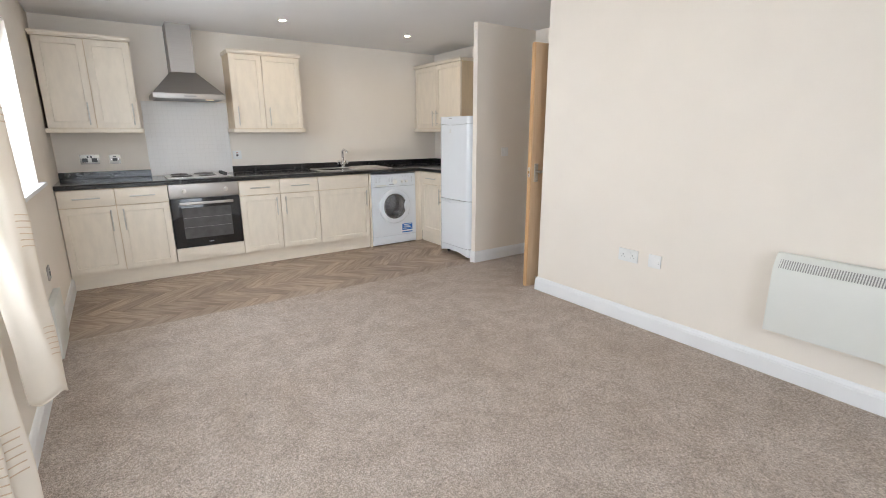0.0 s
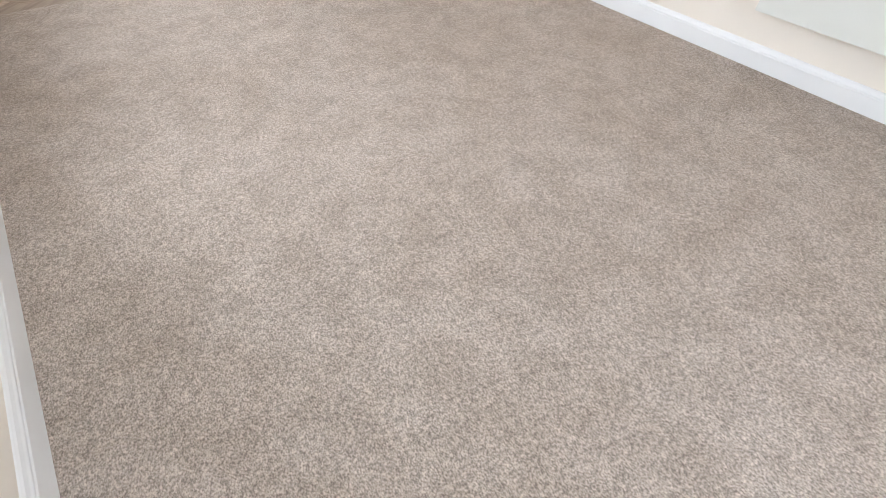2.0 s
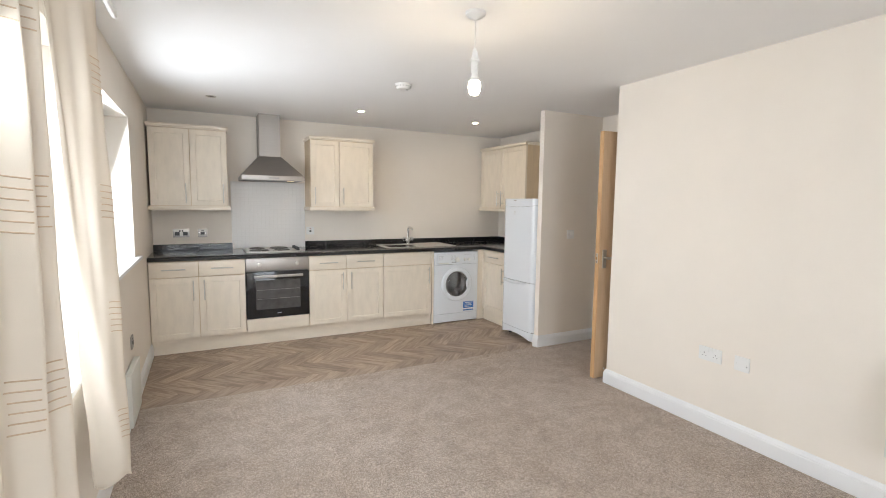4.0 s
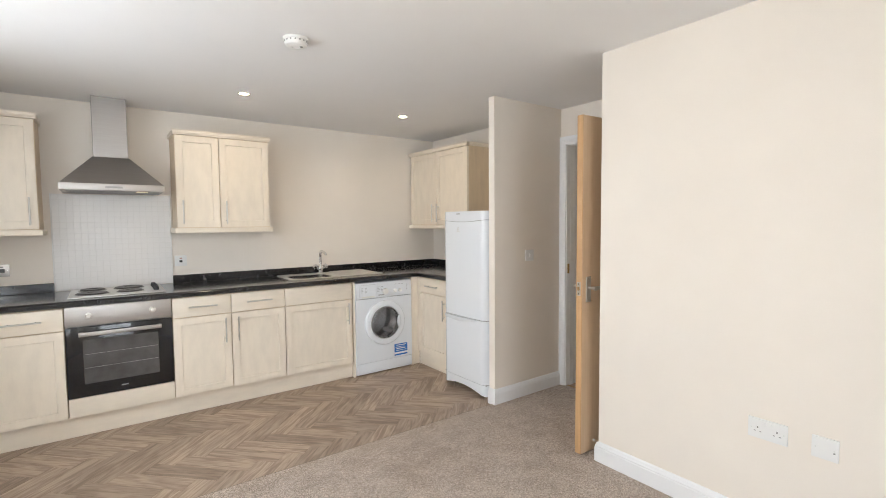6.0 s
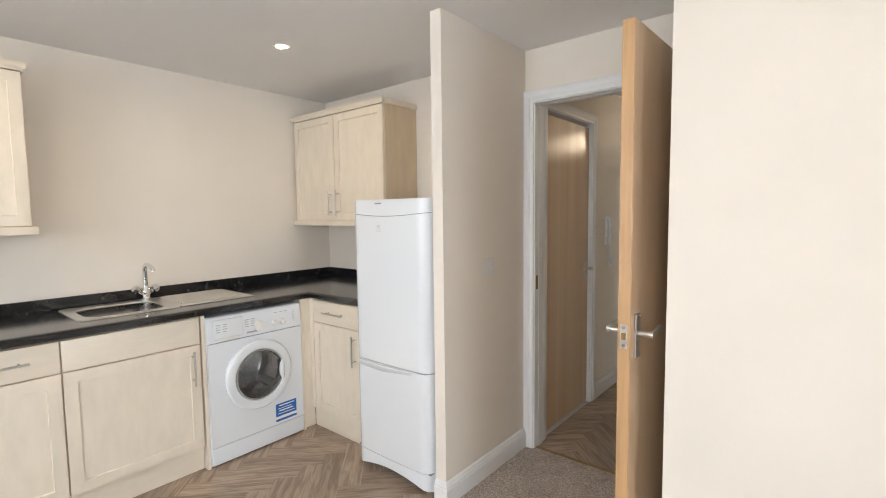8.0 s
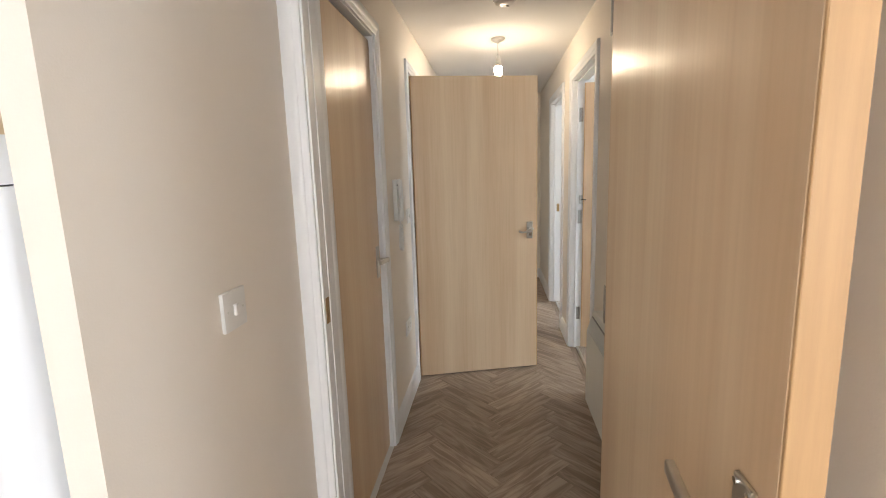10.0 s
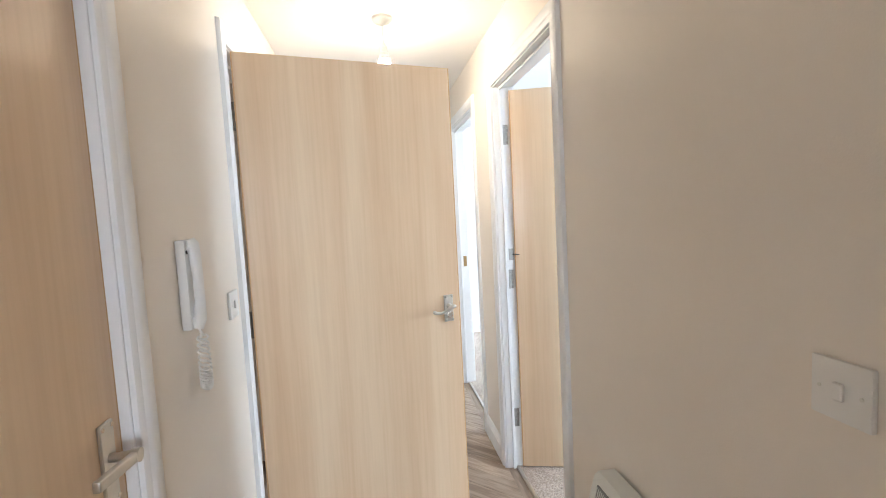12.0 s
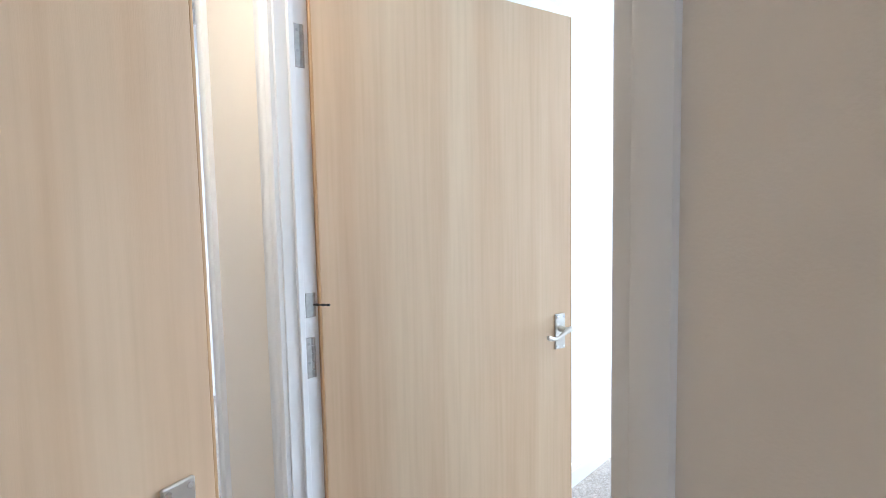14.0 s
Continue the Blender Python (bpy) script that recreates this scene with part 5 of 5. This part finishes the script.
# door stop pin on the skirting by the open door
ds = thing("door_stop_pin", pose(2.79, YC + 0.0165, 0.10), "small white and chrome door stop on the skirting", "door stop")
part("pin", tube(bmesh.new(), [(0, 0, 0), (-0.002, 0.03, 0)], 0.004, 10), CHROME, ds)
part("buffer", tube(bmesh.new(), [(-0.002, 0.03, 0), (-0.002, 0.038, 0)], 0.007, 12), PLASTIC, ds)


# ---- curtains ----
def along(points, u):
    """A smooth line through points in plan, u from 0 to 1."""
    n = len(points) - 1
    k = min(int(u * n), n - 1)
    f = u * n - k
    p = [Vector(points[max(0, min(n, k + d))]) for d in (-1, 0, 1, 2)]
    return 0.5 * (2 * p[1] + (p[2] - p[0]) * f + (2 * p[0] - 5 * p[1] + 4 * p[2] - p[3]) * f * f + (3 * p[1] - p[0] - 3 * p[2] + p[3]) * f ** 3)


def curtain(name, plan, lean, seed, label, bands):
    """A cream drop gathered in deep folds from rail to hem; plan: the folds seen from above; bands: rows of stitching (height, from, to)."""
    rnd = random.Random(seed)
    top, hem = 2.205, 0.40
    mid = sum((Vector(p) for p in plan), Vector((0, 0))) / len(plan)
    c = thing(name, pose(mid.x, mid.y, hem), label, "curtain", "curtains")
    ph = [rnd.uniform(0, 6.28) for _ in range(6)]

    def shape(u, v):
        """u along the cloth, v from hem (0) to top (1)."""
        q = along(plan, u) - mid
        q.x = q.x * (1 - 0.22 * v) - 0.006 * v
        q.x += 0.004 * math.sin(7 * v + 21 * u + ph[0]) + 0.0025 * math.sin(26 * v - 15 * u + ph[1]) * (1 - v)
        q.x += 0.003 * math.sin(60 * u + 2 * v + ph[2]) * v
        q.y += -lean * v * (1 - u) + 0.006 * math.sin(5 * v + 9 * u + ph[3]) + 0.003 * math.sin(19 * v + 30 * u + ph[4])
        z = (top - hem) * v + 0.012 * math.sin(20 * u + ph[5]) * (1 - v)
        return Vector((q.x, q.y, z))

    NU, NV = 110, 64
    bm = bmesh.new()
    g = [[bm.verts.new(shape(i / NU, j / NV)) for i in range(NU + 1)] for j in range(NV + 1)]
    for j in range(NV):
        for i in range(NU):
            bm.faces.new((g[j][i], g[j][i + 1], g[j + 1][i + 1], g[j + 1][i]))
    p = part("drop", bm, CURTAIN, c, smooth=180)
    s = p.modifiers.new("thickness", "SOLIDIFY")
    s.thickness, s.offset = 0.003, 0
    part("hem", sweep_hem(shape, NU), CURTAIN, c, smooth=60)
    for z, ua, ub in bands:
        bm = bmesh.new()
        for k in range(6):
            ends = (ua + rnd.uniform(0, 0.012), ub - rnd.uniform(0, 0.012))
            pts = []
            for n in range(31):
                u = ends[0] + (ends[1] - ends[0]) * n / 30
                v = (z - 0.052 + k * 0.021 - hem) / (top - hem)
                q = shape(u, v)
                du = shape(min(1, u + 0.004), v) - shape(max(0, u - 0.004), v)
                pts.append(q + Vector((du.y, -du.x, 0)).normalized() * 0.0019)
            tube(bm, pts, 0.0017, 5)
        tagged(part("embroidery", bm, STITCH, c, "rows of gold-brown stitching"), kind="stuff")
    return c


def sweep_hem(shape, nu):
    bm = bmesh.new()
    pts = [shape(i / nu, 0.002) for i in range(nu + 1)]
    return tube(bm, pts, 0.0035, 6)


LEVELS = (0.61, 1.01, 1.405, 1.80)
rows = [(z, ua, ub) for z in LEVELS for ua, ub in ((0.04, 0.20), (0.455, 0.55), (0.69, 0.76))]
folds = ((-0.48, 1.08), (-0.445, 1.10), (-0.388, 1.16), (-0.42, 1.215), (-0.418, 1.265), (-0.350, 1.30), (-0.385, 1.335), (-0.332, 1.385), (-0.38, 1.42), (-0.44, 1.44))
curtain("curtain", folds, 0.0, 5, "cream embroidered curtain drop, drawn half open", rows)
rows = [(z, 0.27, 0.37) for z in LEVELS]
folds = ((-0.435, 2.055), (-0.405, 2.07), (-0.36, 2.09), (-0.33, 2.14), (-0.36, 2.18), (-0.42, 2.22), (-0.39, 2.28), (-0.43, 2.36), (-0.41, 2.46))
curtain("curtain", folds, 0.27, 12, "cream embroidered curtain drop gathered at the far side", rows)
rl = thing("curtain_rail", pose(-0.385, 1.5, 2.21), "white curtain rail below the ceiling", "curtain rail")
part("rail", cube(-0.012, 0.012, -0.85, 1.2, 0, 0.03, 0.003), PLASTIC, rl)
for y in (-0.7, 1.08):
    part("bracket", cube(-0.135, 0.0, y - 0.012, y + 0.012, 0.03, 0.045, 0.002), PLASTIC, rl)

# ---- wall tiles ----
PITCH_X, PITCH_Z = 0.748 / 18, 0.711 / 17
tile_mesh = bpy.data.meshes.new("tile")
bm = cube(-PITCH_X / 2 + 0.001, PITCH_X / 2 - 0.001, -0.0082, -0.006, -PITCH_Z / 2 + 0.001, PITCH_Z / 2 - 0.001, 0.0006)
bm.to_mesh(tile_mesh)
bm.free()
tile_mesh.materials.append(TILE)
rnd = random.Random(4)
rest = bmesh.new()
made = 0
for j in range(17):
    for i in range(18):
        x, z = 0.003 + (i + 0.5) * PITCH_X, 0.003 + (j + 0.5) * PITCH_Z
        if made < 300:
            t = new("tile", tile_mesh)
            t.parent = sb
            t.matrix_basis = pose(x, rnd.uniform(-0.0003, 0.0003), z, rnd.uniform(-0.4, 0.4), 0, rnd.uniform(-0.4, 0.4))
            made += 1
        else:
            box(rest, x - PITCH_X / 2 + 0.001, x + PITCH_X / 2 - 0.001, -0.0082, -0.006, z - PITCH_Z / 2 + 0.001, z + PITCH_Z / 2 - 0.001)
tagged(part("tile_rest", rest, TILE, sb, smooth=None), kind="stuff")

# ---- herringbone floors ----
PL, PW = 0.456, 0.114


def clip(poly, axis, value, keep_more):
    out = []
    for a, b in zip(poly, poly[1:] + poly[:1]):
        ia = (a[axis] >= value) == keep_more
        ib = (b[axis] >= value) == keep_more
        if ia:
            out.append(a)
        if ia != ib:
            f = (value - a[axis]) / (b[axis] - a[axis])
            out.append((a[0] + f * (b[0] - a[0]), a[1] + f * (b[1] - a[1])))
    return out


def plank_mesh(poly, name="plank"):
    """A thin piece over a flat outline in its own axes, with a small chamfer."""
    me = bpy.data.meshes.new(name)
    n = len(poly)
    cx, cy = sum(p[0] for p in poly) / n, sum(p[1] for p in poly) / n
    shrink = lambda p, d: (p[0] - math.copysign(min(d, abs(p[0] - cx)), p[0] - cx), p[1] - math.copysign(min(d, abs(p[1] - cy)), p[1] - cy))  # noqa: E731
    base = [(*shrink(p, 0.0006), -0.004) for p in poly] + [(*shrink(p, 0.0006), -0.0008) for p in poly] + [(*shrink(p, 0.0016), 0.0) for p in poly]
    faces = [tuple(range(2 * n, 3 * n))]
    for r in (0, n):
        faces += [(r + i, r + (i + 1) % n, r + n + (i + 1) % n, r + n + i) for i in range(n)]
    me.from_pydata(base, [], faces)
    me.materials.append(PLANK)
    me.update()
    return me


whole = plank_mesh([(-PL / 2, -PW / 2), (PL / 2, -PW / 2), (PL / 2, PW / 2), (-PL / 2, PW / 2)])


def herringbone(parent, x0, x1, y0, y1, ox, oy):
    """Planks laid at 45 degrees to the walls, cut to a rectangle; the zigzags run along x."""
    n = round(PL / PW)
    c = math.sqrt(0.5)
    span = int((x1 - x0 + y1 - y0) / PW) + 14
    for m in range(-9, 10):
        for k in range(-span, span):
            for kind in (0, 1):
                u = (k + m * n) + (n / 2 if kind == 0 else n + 0.5)
                v = (k - m * n) + (0.5 if kind == 0 else 1 - n / 2)
                u, v = u * PW, v * PW
                wx, wy = ox + c * (u + v), oy + c * (v - u)
                if not (x0 - 0.25 < wx < x1 + 0.25 and y0 - 0.25 < wy < y1 + 0.25):
                    continue
                turn = -45 if kind == 0 else 45
                a = radians(turn)
                ca, sa = math.cos(a), math.sin(a)
                world_poly = [(wx + ca * p - sa * q, wy + sa * p + ca * q) for p, q in ((-PL / 2, -PW / 2), (PL / 2, -PW / 2), (PL / 2, PW / 2), (-PL / 2, PW / 2))]
                cut = clip(clip(clip(clip(world_poly, 0, x0, True), 0, x1, False), 1, y0, True), 1, y1, False)
                if len(cut) < 3:
                    continue
                area = abs(sum(p[0] * q[1] - q[0] * p[1] for p, q in zip(cut, cut[1:] + cut[:1]))) / 2
                if area < 0.0008:
                    continue
                if area > PL * PW * 0.999:
                    me = whole
                else:
                    me = plank_mesh([(ca * (p - wx) + sa * (q - wy), -sa * (p - wx) + ca * (q - wy)) for p, q in cut])
                ob = new("plank", me)
                ob.parent = parent
                ob.matrix_basis = pose(wx, wy, 0, 0, 0, turn)


fk = thing("floor_kitchen", pose(0, 0, 0), "brown oak-effect herringbone vinyl floor in the kitchen", "floor", kind="structure")
herringbone(fk, XL, 3.1, YV + 0.006, 5.06, 0.3, 4.2)
fh = thing("floor_hall", pose(0, 0, 0), "brown oak-effect herringbone vinyl floor in the hall", "floor", kind="structure")
herringbone(fh, XD + 0.03, HE, HR, HL, 3.9, (HL + HR) / 2)
bm = bmesh.new()
box(bm, D4[0], D4[1], HR - 0.05, HR, -0.004, 0.0)
box(bm, D5[0], D5[1], HR - 0.05, HR, -0.004, 0.0)
box(bm, D3[0] - 0.2, D3[1] + 0.2, HL, 5.4, -0.004, 0.0)
box(bm, 3.1, XD, 3.803, YK, -0.004, 0.0)
part("plain_floor", bm, PLANK, fh, smooth=None)
